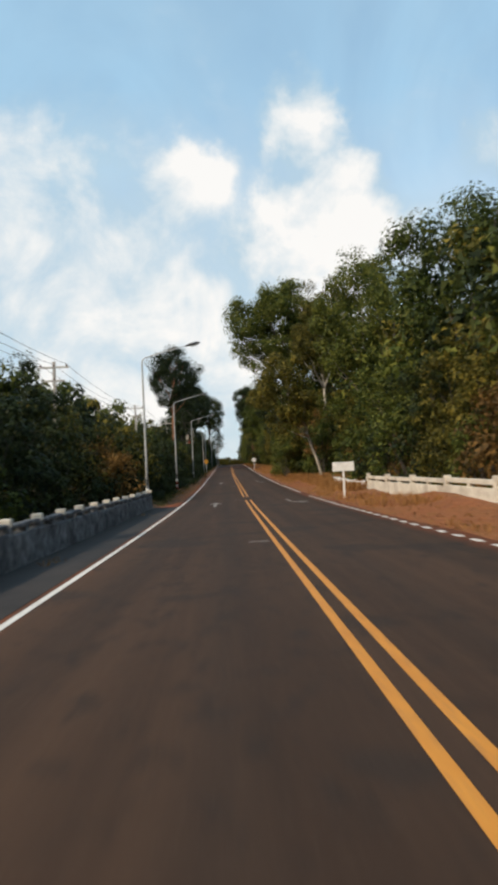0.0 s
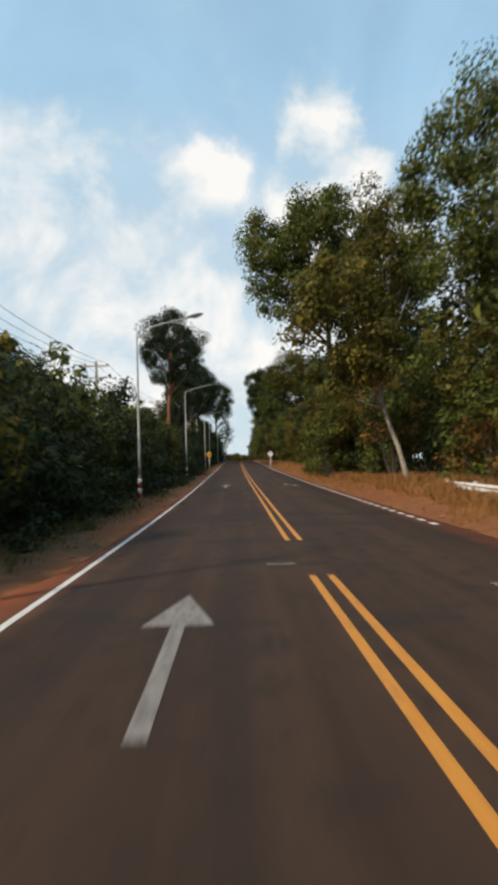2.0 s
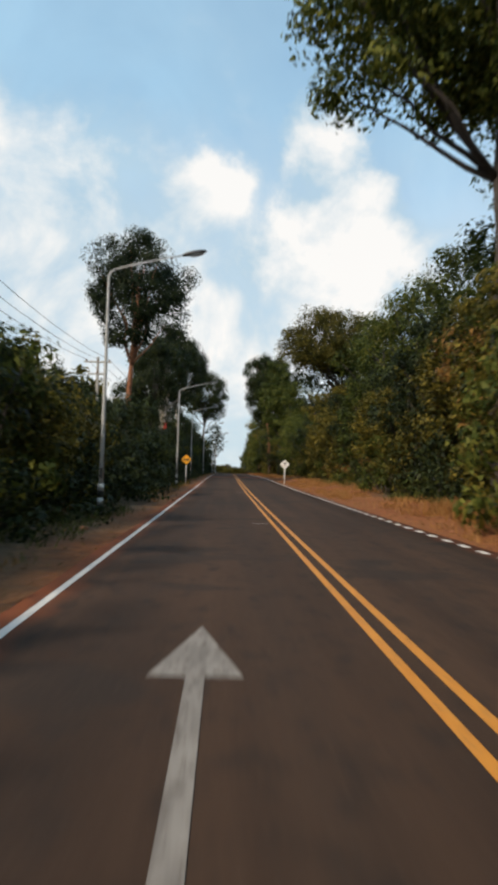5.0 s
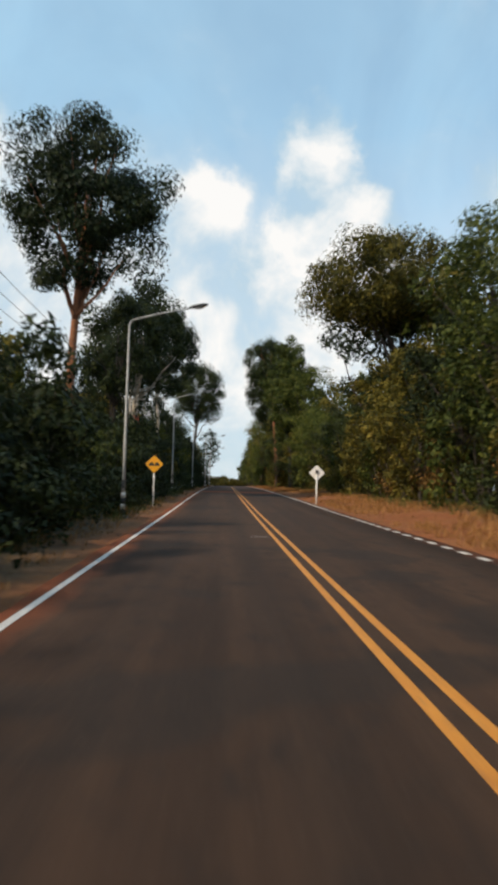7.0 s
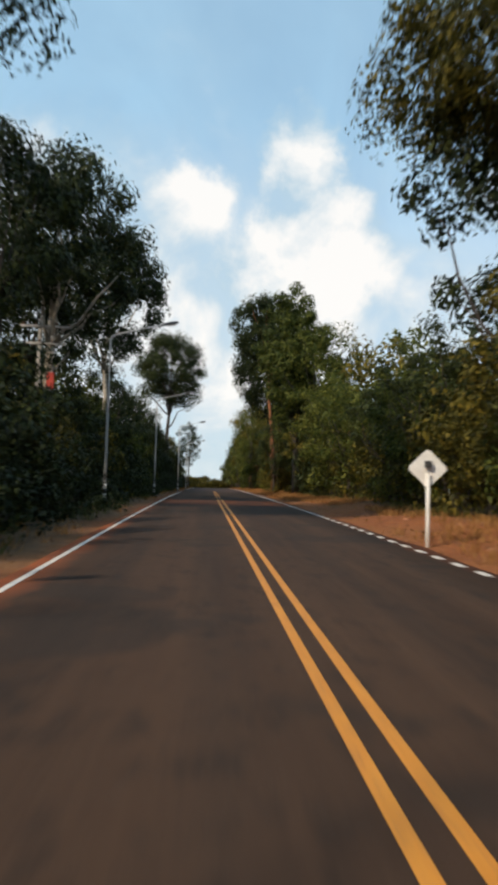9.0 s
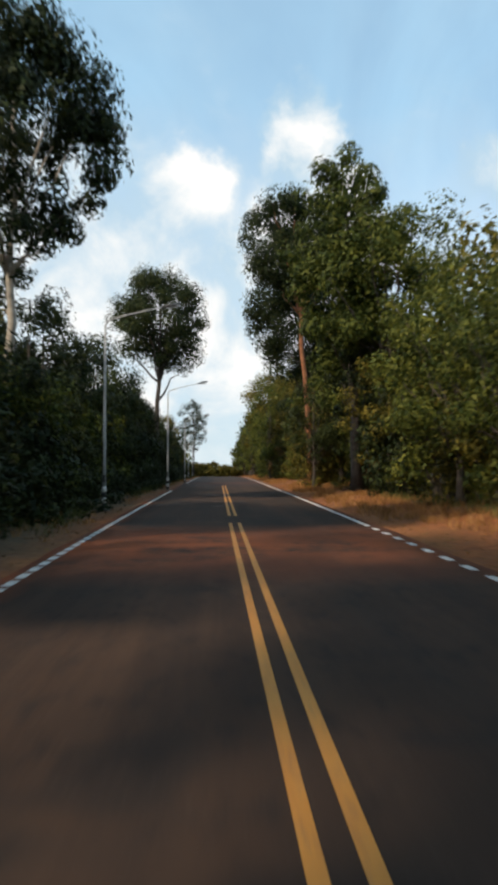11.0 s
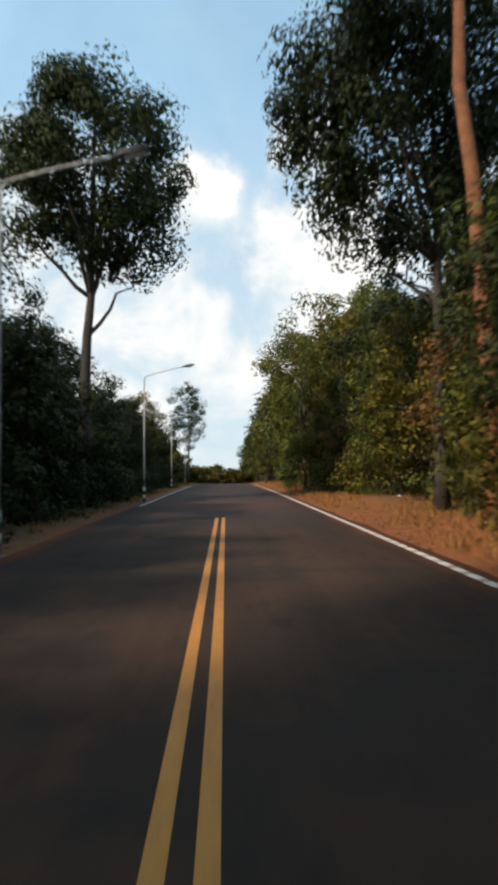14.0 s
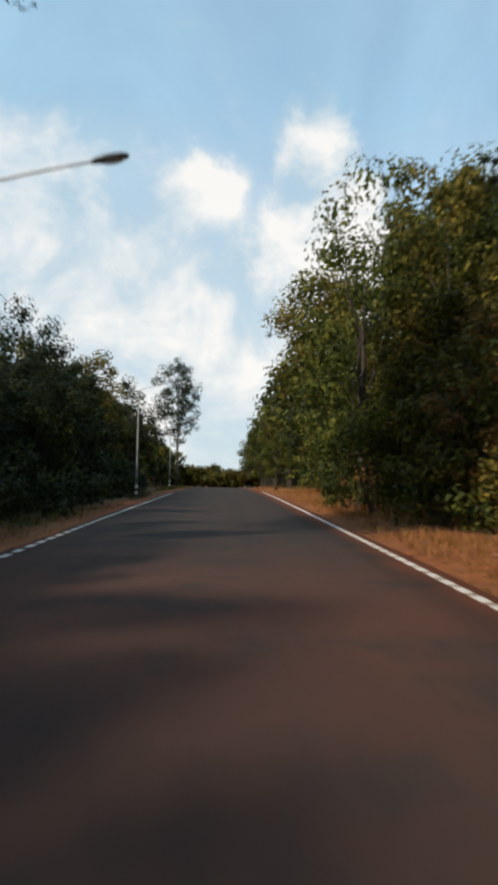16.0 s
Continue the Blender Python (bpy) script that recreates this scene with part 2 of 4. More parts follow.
def asphalt_material():
    m, t, b = material("asphalt_brown_grey", 0.88)
    b.inputs["Specular IOR Level"].default_value = 0.22
    c = t.nodes.new("ShaderNodeTexCoord")
    sep = t.nodes.new("ShaderNodeSeparateXYZ")
    t.links.new(c.outputs["Object"], sep.inputs[0])
    grain = noise_tex(t, 60.0, 4.0, 0.7)
    patch = noise_tex(t, 0.35, 6.0, 0.6, stretch=(1.0, 0.25, 1.0))
    streak = noise_tex(t, 1.1, 5.0, 0.6, stretch=(1.6, 0.05, 1.0))
    col = ramp_col(t, patch, [(0.3, (0.031, 0.0165, 0.0100)), (0.5, (0.047, 0.0250, 0.0150)), (0.72, (0.071, 0.037, 0.0215))])
    worn = ramp_col(t, streak, [(0.42, (0, 0, 0)), (0.66, (0.6, 0.6, 0.6))])
    col = mix_col(t, worn, col, (0.088, 0.047, 0.027))
    # smoother, darker wheel tracks in both lanes
    lane = math_node(t, "ABSOLUTE", math_node(t, "SUBTRACT", math_node(t, "ABSOLUTE", math_node(t, "SUBTRACT", sep.outputs[0], 0.75)), 1.8))
    track = math_node(t, "SUBTRACT", 1.0, math_node(t, "MULTIPLY", math_node(t, "ABSOLUTE", math_node(t, "SUBTRACT", lane, 0.72)), 2.6), clamp=True)
    col = mix_col(t, math_node(t, "MULTIPLY", track, 0.38), col, (0.024, 0.0165, 0.013))
    # tar patches laid across, and oil spots
    mend = noise_tex(t, 0.55, 3.0, 0.5, stretch=(0.55, 0.8, 1.0))
    col = mix_col(t, ramp_col(t, mend, [(0.585, (0, 0, 0)), (0.615, (0.55, 0.55, 0.55))]), col, (0.022, 0.017, 0.0145))
    spots_ = noise_tex(t, 3.4, 5.0, 0.65, stretch=(1.0, 0.55, 1.0))
    col = mix_col(t, ramp_col(t, spots_, [(0.52, (0, 0, 0)), (0.68, (0.75, 0.75, 0.75))]), col, (0.021, 0.0145, 0.0115))
    pale = noise_tex(t, 24.0, 3.0, 0.6)
    col = mix_col(t, ramp_col(t, pale, [(0.56, (0, 0, 0)), (0.72, (0.4, 0.4, 0.4))]), col, (0.105, 0.068, 0.047))
    col = mix_col(t, math_node(t, "MULTIPLY", grain, 0.4), col, (0.025, 0.0185, 0.015))
    # newer, darker and bluer surfacing past the end of the double line
    newer = node(t, "ShaderNodeMapRange")
    newer.inputs["From Min"].default_value, newer.inputs["From Max"].default_value = 197.0, 204.0
    t.links.new(math_node(t, "ADD", sep.outputs[1], math_node(t, "MULTIPLY", patch, 6.0)), newer.inputs["Value"])
    col = mix_col(t, math_node(t, "MULTIPLY", newer.outputs[0], 0.55), col, (0.036, 0.034, 0.036))
    # red dust carried over the road
    dust = noise_tex(t, 0.5, 6.0, 0.7)
    near = math_node(t, "SUBTRACT", 1.0, math_node(t, "DIVIDE", math_node(t, "ABSOLUTE", math_node(t, "SUBTRACT", sep.outputs[1], 156.2)), 5.0), clamp=True)
    near2 = math_node(t, "SUBTRACT", 1.0, math_node(t, "DIVIDE", math_node(t, "ABSOLUTE", math_node(t, "SUBTRACT", sep.outputs[1], 207.0)), 9.0), clamp=True)
    nears = math_node(t, "MAXIMUM", near, math_node(t, "MULTIPLY", near2, 0.22))
    k = math_node(t, "MULTIPLY", nears, ramp_col(t, dust, [(0.34, (0, 0, 0)), (0.50, (1, 1, 1))]))
    edge = math_node(t, "ABSOLUTE", math_node(t, "SUBTRACT", sep.outputs[0], 0.75))
    e2 = node(t, "ShaderNodeMapRange")
    e2.inputs["From Min"].default_value, e2.inputs["From Max"].default_value = 3.3, 4.1
    t.links.new(math_node(t, "ADD", edge, math_node(t, "MULTIPLY", math_node(t, "SUBTRACT", dust, 0.5), 0.9)), e2.inputs["Value"])
    k = math_node(t, "MAXIMUM", math_node(t, "MULTIPLY", k, 0.66), math_node(t, "MULTIPLY", e2.outputs[0], 0.7))
    col = mix_col(t, k, col, (0.36, 0.095, 0.030))
    t.links.new(col, b.inputs["Base Color"])
    bump(t, b, grain, 0.35, 0.006)
    return m


def soil_material():
    m, t, b = material("laterite_soil", 0.95)
    c = t.nodes.new("ShaderNodeTexCoord")
    sep = t.nodes.new("ShaderNodeSeparateXYZ")
    t.links.new(c.outputs["Object"], sep.inputs[0])
    big = noise_tex(t, 0.22, 6.0, 0.6)
    fine = noise_tex(t, 3.0, 6.0, 0.65)
    col = ramp_col(t, fine, [(0.3, (0.14, 0.038, 0.008)), (0.55, (0.26, 0.076, 0.015)), (0.75, (0.37, 0.125, 0.03))])
    k = ramp_col(t, big, [(0.42, (0, 0, 0)), (0.62, (1, 1, 1))])
    col = mix_col(t, math_node(t, "MULTIPLY", k, 0.45), col, (0.25, 0.105, 0.025))
    # leaf litter under the trees; off-centre, so its dark tone also shades the left verge
    edge = math_node(t, "ABSOLUTE", math_node(t, "SUBTRACT", sep.outputs[0], 2.4))
    e2 = node(t, "ShaderNodeMapRange")
    e2.inputs["From Min"].default_value, e2.inputs["From Max"].default_value = 5.4, 7.0
    t.links.new(math_node(t, "ADD", edge, math_node(t, "MULTIPLY", math_node(t, "SUBTRACT", big, 0.5), 3.0)), e2.inputs["Value"])
    litter = ramp_col(t, fine, [(0.3, (0.05, 0.035, 0.018)), (0.7, (0.13, 0.085, 0.04))])
    col = mix_col(t, e2.outputs[0], col, litter)
    pebble = noise_tex(t, 16.0, 4.0, 0.7)
    col = mix_col(t, math_node(t, "MULTIPLY", ramp_col(t, pebble, [(0.5, (0, 0, 0)), (0.66, (1, 1, 1))]), 0.55), col, (0.12, 0.055, 0.028))
    straw = noise_tex(t, 6.0, 6.0, 0.7, stretch=(1.0, 0.45, 1.0))
    col = mix_col(t, math_node(t, "MULTIPLY", ramp_col(t, straw, [(0.54, (0, 0, 0)), (0.68, (1, 1, 1))]), 0.32), col, (0.34, 0.155, 0.05))
    t.links.new(col, b.inputs["Base Color"])
    bump(t, b, fine, 0.9, 0.09)
    return m


def line_paint(name, c1, c2, gone=0.35):
    m, t, b = material(name, 0.65)
    f = noise_tex(t, 2.5, 6.0, 0.7, stretch=(3.0, 0.7, 1.0))
    wear = noise_tex(t, 9.0, 5.0, 0.7, stretch=(2.0, 0.6, 1.0))
    col = ramp_col(t, f, [(0.3, c1), (0.7, c2)])
    k = ramp_col(t, wear, [(0.52, (0, 0, 0)), (0.66, (gone, gone, gone))])
    col = mix_col(t, k, col, (0.09, 0.065, 0.05))
    t.links.new(col, b.inputs["Base Color"])
    bump(t, b, wear, 0.2, 0.004)
    return m


# near-black asphalt tone that carries the parapet's shadow on the shoulder
SHOULDER_SHADE = plain("shoulder_shade", (0.016, 0.013, 0.012), (0.032, 0.025, 0.022), 2.0, 0.9, relief=0.4, dist=0.01)
ASPHALT, SOIL = asphalt_material(), soil_material()
PAINT_WHITE = line_paint("road_paint_white", (0.60, 0.56, 0.52), (0.74, 0.71, 0.66))
PAINT_YELLOW = line_paint("road_paint_yellow", (0.50, 0.185, 0.018), (0.62, 0.26, 0.032))
PAINT_WORN = line_paint("road_paint_worn", (0.13, 0.11, 0.095), (0.29, 0.26, 0.23), 0.95)


# ---- geometry helpers ----
KNOT = 20.0
CENTRE = [-2.73, -2.77, -2.82, -2.86, -2.95, -3.02, -3.04, -3.04, -3.0, -2.9, -2.76, -2.62, -2.47, -2.32, -2.14, -1.95, -1.76, -1.56]
LEVEL = [0.02, -0.32, -0.51, -0.43, -0.23, 0.05, 0.36, 0.75, 1.07, 1.32, 1.51, 1.70, 1.84, 1.90, 1.85, 1.65, 1.35, 1.0]


def along(values, y):
    """Smooth value at y from knots 20 m apart; flat slope kept past the ends."""
    v = values
    n = len(v)
    if y < 0:
        return v[0] + (v[1] - v[0]) / KNOT * max(y, -40.0)
    if y >= (n - 1) * KNOT:
        return v[-1] + (v[-1] - v[-2]) / KNOT * (min(y, 400.0) - (n - 1) * KNOT)
    i = int(y / KNOT)
    s = y / KNOT - i
    tan = lambda k: (v[min(k + 1, n - 1)] - v[max(k - 1, 0)]) / (min(k + 1, n - 1) - max(k - 1, 0))
    return (2 * s**3 - 3 * s * s + 1) * v[i] + (s**3 - 2 * s * s + s) * tan(i) + (3 * s * s - 2 * s**3) * v[i + 1] + (s**3 - s * s) * tan(i + 1)


def road_x(y, offset=0.0):
    return along(CENTRE, y) + 3.64 + offset


def road_z(y):
    return along(LEVEL, y)


LEFT_LINE, RIGHT_LINE = -3.54, 3.65


def ground_z(x, y):
    """Ground beside the road: verges at road level, a low bank under the trees."""
    base = road_z(y)
    d = x - road_x(y)
    z = base - 0.07
    if d > 4.3:
        z += 0.42 * min(1.0, (d - 4.3) / 3.5) * (0.6 + 0.8 * noise.noise((x * 0.16, y * 0.11, 3.0)))
    if d < -4.0:
        z += 0.10 * min(1.0, (-d - 4.0) / 2.0)
    k = min(1.0, max(0.0, (abs(d) - 4.2) / 3.0))
    z += k * (0.16 * noise.noise((x * 0.3, y * 0.3, 0.0)) + 0.07 * noise.noise((x * 1.1, y * 1.1, 7.0)))
    far = min(1.0, max(0.0, (abs(d) - 30.0) / 60.0))
    return z * (1 - far) + far * (0.6 * noise.noise((x * 0.01, y * 0.01, 1.0)))


def link(name, bm, mat, parent=None, label="", smooth=False):
    me = bpy.data.meshes.new(name)
    bm.to_mesh(me)
    bm.free()
    if smooth:
        me.shade_smooth()
    me.materials.append(mat)
    ob = new(name, me)
    if parent:
        ob.parent = parent
    if label:
        ob["label"] = label
    return ob


part = link


def empty(name, m, label, category, group="", kind=""):
    ob = new(name)
    ob.empty_display_size = 0.3
    ob.matrix_world = m
    return tagged(ob, label, category, group, kind)


def box(bm, x0, y0, z0, x1, y1, z1, bevel=0.0):
    b2 = bmesh.new()
    bmesh.ops.create_cube(b2, size=1.0, matrix=Matrix.Translation(((x0 + x1) / 2, (y0 + y1) / 2, (z0 + z1) / 2)) @ Matrix.Diagonal((x1 - x0, y1 - y0, z1 - z0, 1)))
    if bevel:
        bmesh.ops.bevel(b2, geom=b2.edges[:], offset=bevel, segments=2, affect="EDGES", profile=0.5)
    tmp = bpy.data.meshes.new("tmp")
    b2.to_mesh(tmp)
    b2.free()
    bm.from_mesh(tmp)
    bpy.data.meshes.remove(tmp)


def tube(bm, pts, radii, sides=10, cap=True):
    pts = [Vector(p) for p in pts]
    rings = []
    for i, p in enumerate(pts):
        d = (pts[min(i + 1, len(pts) - 1)] - pts[max(i - 1, 0)]).normalized()
        ref = Vector((0, 1, 0)) if abs(d.y) < 0.9 else Vector((1, 0, 0))
        u = d.cross(ref).normalized()
        v = d.cross(u).normalized()
        rings.append([bm.verts.new(p + (u * math.cos(k * math.tau / sides) + v * math.sin(k * math.tau / sides)) * radii[i]) for k in range(sides)])
    for a_, b_ in zip(rings, rings[1:]):
        for k in range(sides):
            bm.faces.new((a_[k], a_[(k + 1) % sides], b_[(k + 1) % sides], b_[k]))
    if cap:
        bm.faces.new(rings[0][::-1])
        bm.faces.new(rings[-1])


def prism(bm, outline, y0, y1):
    """Outline in x, z pushed from y0 to y1."""
    a_ = [bm.verts.new((x, y0, z)) for x, z in outline]
    b_ = [bm.verts.new((x, y1, z)) for x, z in outline]
    bm.faces.new(a_)
    bm.faces.new(b_[::-1])
    n = len(outline)
    for k in range(n):
        bm.faces.new((a_[k], b_[k], b_[(k + 1) % n], a_[(k + 1) % n]))
    bmesh.ops.recalc_face_normals(bm, faces=bm.faces[:])


# ---- ground, road, markings ----
def build_ground():
    xs = [-2500, -900, -300, -120, -60, -35, -22] + [-16 + 1.0 * i for i in range(14)] + [-2.3, 3.5] + [4.5 + 0.8 * i for i in range(14)] + [17, 19, 24, 36, 60, 120, 300, 900, 2500]
    ys = [-2500, -900, -300, -120, -70] + [-40 + 2.0 * i for i in range(185)] + [340, 370, 420, 520, 800, 1600, 4000]
    me = bpy.data.meshes.new("ground")
    verts = []
    for y in ys:
        for x in xs:
            z = ground_z(x, y)
            if -2.6 < x < 4.0:
                z = road_z(y) - 0.09
            verts.append((x, y, z))
    w = len(xs)
    faces = [(j * w + i, j * w + i + 1, (j + 1) * w + i + 1, (j + 1) * w + i) for j in range(len(ys) - 1) for i in range(w - 1)]
    me.from_pydata(verts, [], faces)
    me.shade_smooth()
    me.materials.append(SOIL)
    tagged(new("ground", me), "red laterite soil with dry grass and leaf litter", "ground", kind="structure")


def strip(name, o0, o1, y0, y1, mat, lift, step=1.0, skirt=0.0):
    me = bpy.data.meshes.new(name)
    n = max(1, round((y1 - y0) / step))
    verts, faces = [], []
    offs = ([o0 - 0.01, o0, o1, o1 + 0.01] if skirt else [o0, o1])
    for i in range(n + 1):
        y = y0 + (y1 - y0) * i / n
        z = road_z(y) + lift
        for k, o in enumerate(offs):
            verts.append((road_x(y, o), y, z - (skirt if skirt and k in (0, 3) else 0)))
    w = len(offs)
    for j in range(n):
        for i in range(w - 1):
            faces.append((j * w + i, j * w + i + 1, (j + 1) * w + i + 1, (j + 1) * w + i))
    me.from_pydata(verts, [], faces)
    me.materials.append(mat)
    return new(name, me)


def build_road():
    # uneven broken edges of the surfacing
    me = bpy.data.meshes.new("road")
    verts, faces = [], []
    offs = [0.0, 0.0, -2.6, -1.3, 0.0, 1.3, 2.6, 0.0, 0.0]
    n = 420
    for i in range(n + 1):
        y = -40 + 400 * i / n
        l = -3.80 + 0.10 * noise.noise((y * 0.35, 0, 0)) - (0.75 if y < 34 else 0.75 * max(0.0, 1 - (y - 34) / 5))
        r = 3.95 + 0.14 * noise.noise((y * 0.3, 5, 0))
        row = [l - 0.03, l] + offs[2:7] + [r, r + 0.03]
        for k, o in enumerate(row):
            verts.append((road_x(y, o), y, road_z(y) - (0.10 if k in (0, 8) else 0)))
    for j in range(n):
        for i in range(8):
            faces.append((j * 9 + i, j * 9 + i + 1, (j + 1) * 9 + i + 1, (j + 1) * 9 + i))
    me.from_pydata(verts, [], faces)
    me.shade_smooth()
    me.materials.append(ASPHALT)
    tagged(new("road", me), "worn brown-grey asphalt road with red dust at its edges", "road", kind="structure")


def build_shoulder():
    # dark strip laid where the left parapet's shadow falls
    ob = strip("shoulder", -4.95, -3.68, -40, 34.5, SHOULDER_SHADE, 0.006)
    tagged(ob, "asphalt shoulder painted dark as in the bridge parapet's shadow", "road shoulder", kind="structure")


def build_markings():
    line = strip("edge_line", LEFT_LINE - 0.05, LEFT_LINE + 0.05, -40, 140, PAINT_WHITE, 0.005)
    tagged(line, "solid white painted line along the road edge", "road marking", kind="structure")
    for o in (-0.14, 0.118):
        root = strip("centre_line", o - 0.05, o + 0.05, -40, 37.9, PAINT_YELLOW, 0.005)
        tagged(root, "yellow half of the double centre line", "road marking", "double centre line", kind="structure")
        for ya, yb, near in ((42.3, 161.5, 1.0), (164.2, 198.8, 0.8)):
            far = strip("centre_line", o * near - 0.05, o * near + 0.05, ya, yb, PAINT_YELLOW, 0.005)
            tagged(far, "yellow half of the double centre line, ending in dust", "road marking", "double centre line", kind="structure")
    for yb in (15.0, 39.1, 62.7, 85.8, 108.4, 169.5):
        ob = strip("cross_mark", -0.72, -0.27, yb - 0.06, yb + 0.06, PAINT_WORN, 0.005)
        tagged(ob, "short worn white bar beside the double line", "road marking", "cross marks", kind="structure")
    # straight arrow in one lane, turning arrow in the other, twice
    for y0 in (32.3, 69.0):
        bm = bmesh.new()
        pts = [(-0.07, 0), (0.07, 0), (0.07, 2.8), (0.36, 2.8), (0, 4.4), (-0.36, 2.8), (-0.07, 2.8)]
        x0 = road_x(y0, -1.78)
        bm.faces.new([bm.verts.new((x0 + px, y0 + py, road_z(y0 + py) + 0.006)) for px, py in pts])
        tagged(link("road_arrow", bm, PAINT_WORN), "worn white straight arrow painted on the asphalt", "road marking", "lane arrows", kind="structure")
        bm = bmesh.new()
        x0 = road_x(y0, 2.05)
        pts = [(0.07, 4.6), (-0.07, 4.6), (-0.07, 1.9), (0.10, 1.2), (0.35, 0.95), (0.35, 0.45), (0.85, 1.2), (0.35, 1.9), (0.35, 1.45), (0.20, 1.6), (0.07, 2.1)]
        bm.faces.new([bm.verts.new((x0 + px, y0 + py, road_z(y0 + py) + 0.006)) for px, py in pts])
        tagged(link("road_arrow", bm, PAINT_WORN), "worn white turning arrow painted on the asphalt", "road marking", "lane arrows", kind="structure")


build_ground()
build_road()
build_shoulder()
build_markings()


# ---- trees ----
def leaf_cloud(name, centres, radii, per, size, rng, mat, flat=0.85, droop=0.25):
    """Many small pointed leaves in cushion-like clumps, as one mesh."""
    n = len(centres) * per
    c = np.repeat(np.asarray(centres, float), per, axis=0)
    r = np.repeat(np.asarray(radii, float), per)
    d = rng.normal(size=(n, 3))
    d /= np.linalg.norm(d, axis=1)[:, None]
    rad = rng.random(n) ** 0.34
    p = c + d * (r * rad)[:, None] * np.array([1, 1, flat])
    nrm = d * 1.0 + rng.normal(size=(n, 3)) * 0.26 + np.array([0, 0, 0.25])
    nrm /= np.linalg.norm(nrm, axis=1)[:, None]
    u = np.cross(nrm, rng.normal(size=(n, 3)))
    u /= np.linalg.norm(u, axis=1)[:, None]
    v = np.cross(nrm, u)
    s = size * (0.6 + 0.8 * rng.random(n))[:, None]
    tip = p + u * s * 0.66 - np.array([0, 0, 1.0]) * s * droop
    co = np.stack([p - u * s * 0.46 + v * s * 0.36, p - u * s * 0.30 - v * s * 0.34, tip], axis=1).reshape(-1, 3)
    me = bpy.data.meshes.new(name)
    me.vertices.add(3 * n)
    me.vertices.foreach_set("co", co.astype(np.float32).ravel())
    me.loops.add(3 * n)
    me.loops.foreach_set("vertex_index", np.arange(3 * n, dtype=np.int32))
    me.polygons.add(n)
    me.polygons.foreach_set("loop_start", np.arange(0, 3 * n, 3, dtype=np.int32))
    me.update(calc_edges=True)
    me.materials.append(mat)
    return me


def bent(p, q, rng, wob, n=5):
    p, q = np.asarray(p, float), np.asarray(q, float)
    return [tuple(p + (q - p) * k / n + (rng.normal(size=3) * wob * math.sin(math.pi * k / n))) for k in range(n + 1)]


def make_tree(kind, height, crown_r, crown_h, trunk_r, seed, mat, bark, clumps=46, per=130, leaf=0.34, lean=(0.0, 0.0), shape="round", label="", low=None, gaps=0.0, shift=0.0):
    """A tree at the origin: an Empty with trunk (and limbs) and crown. low: where the crown begins."""
    rng = np.random.default_rng(seed)
    root = new(kind)
    root.empty_display_size = 0.5
    tagged(root, label, "tree")
    base = height - crown_h if low is None else low
    mid = np.array([lean[0] + shift, lean[1], base + crown_h * 0.5])
    cs, rs = [], []
    lobes = [(rng.normal(size=3), 0.85 + 0.22 * rng.random()) for _ in range(7)]
    while len(cs) < clumps:
        d = rng.normal(size=3)
        d /= np.linalg.norm(d)
        f = max(0.84, max((np.dot(d, l / np.linalg.norm(l)) > 0.6) * w for l, w in lobes))
        k = (0.25 + 0.75 * rng.random() ** 0.42) * f
        q = d * k
        if shape == "umbrella" and q[2] < -0.15:
            q[2] *= 0.35
        if shape == "egg":
            q[:2] *= 1.14 - 0.42 * (q[2] * 0.5 + 0.5) ** 1.5
        if gaps and noise.noise(Vector(q * 2.3) + Vector((seed * 3.1, 0, 0))) < gaps - 0.45:
            continue
        cs.append(mid + q * np.array([crown_r, crown_r, crown_h * 0.5]))
        rs.append(min(crown_r * 0.26, 1.3) * (0.65 + 0.7 * rng.random()))
    bm = bmesh.new()
    foot = (0, 0, -0.25)
    top = (lean[0] * 0.9, lean[1] * 0.9, base + crown_h * 0.62)
    stem = bent(foot, top, rng, trunk_r * 0.3, 9)
    tube(bm, stem, [trunk_r * (1.35 if k == 0 else 1.0 - 0.085 * k) for k in range(10)], 9)
    link("trunk", bm, bark, root, smooth=True)
    order = np.argsort([c[2] for c in cs])
    for k in order[:: max(1, len(cs) // 11)]:
        start = stem[min(9, max(3, int(9 * (base * 0.9 + (cs[k][2] - base) * 0.35) / top[2])))]
        bm = bmesh.new()
        tube(bm, bent(start, cs[k], rng, 0.18, 5), [trunk_r * f for f in (0.38, 0.30, 0.24, 0.18, 0.12, 0.05)], 6)
        link("limb", bm, bark, root, smooth=True)
    me = leaf_cloud("crown", cs, rs, round(per * 1.55), leaf * 0.84, rng, mat)
    ob = new("crown", me)
    ob.parent = root
    return root


def make_shrub(height, radius, seed, mat, label, clumps=26, per=110, leaf=0.26):
    rng = np.random.default_rng(seed)
    root = new("shrub")
    tagged(root, label, "shrub")
    cs, rs = [], []
    for k in range(clumps):
        a_ = rng.random() * math.tau
        h = rng.random()
        rr = radius * (1.0 - 0.45 * h * h) * rng.random() ** 0.5
        cs.append((rr * math.cos(a_), rr * math.sin(a_), height * (0.05 + 0.9 * h)))
        rs.append(0.5 + 0.5 * rng.random())
    bm = bmesh.new()
    for k in range(0, clumps, 3):
        tube(bm, bent((cs[k][0] * 0.15, cs[k][1] * 0.15, -0.2), cs[k], rng, 0.12, 4), [0.05, 0.042, 0.034, 0.024, 0.012], 5)
    link("trunk", bm, BARK_DARK, root)
    ob = new("crown", leaf_cloud("crown", cs, rs, round(per * 1.4), leaf * 0.82, rng, mat, flat=0.9))
    ob.parent = root
    return root


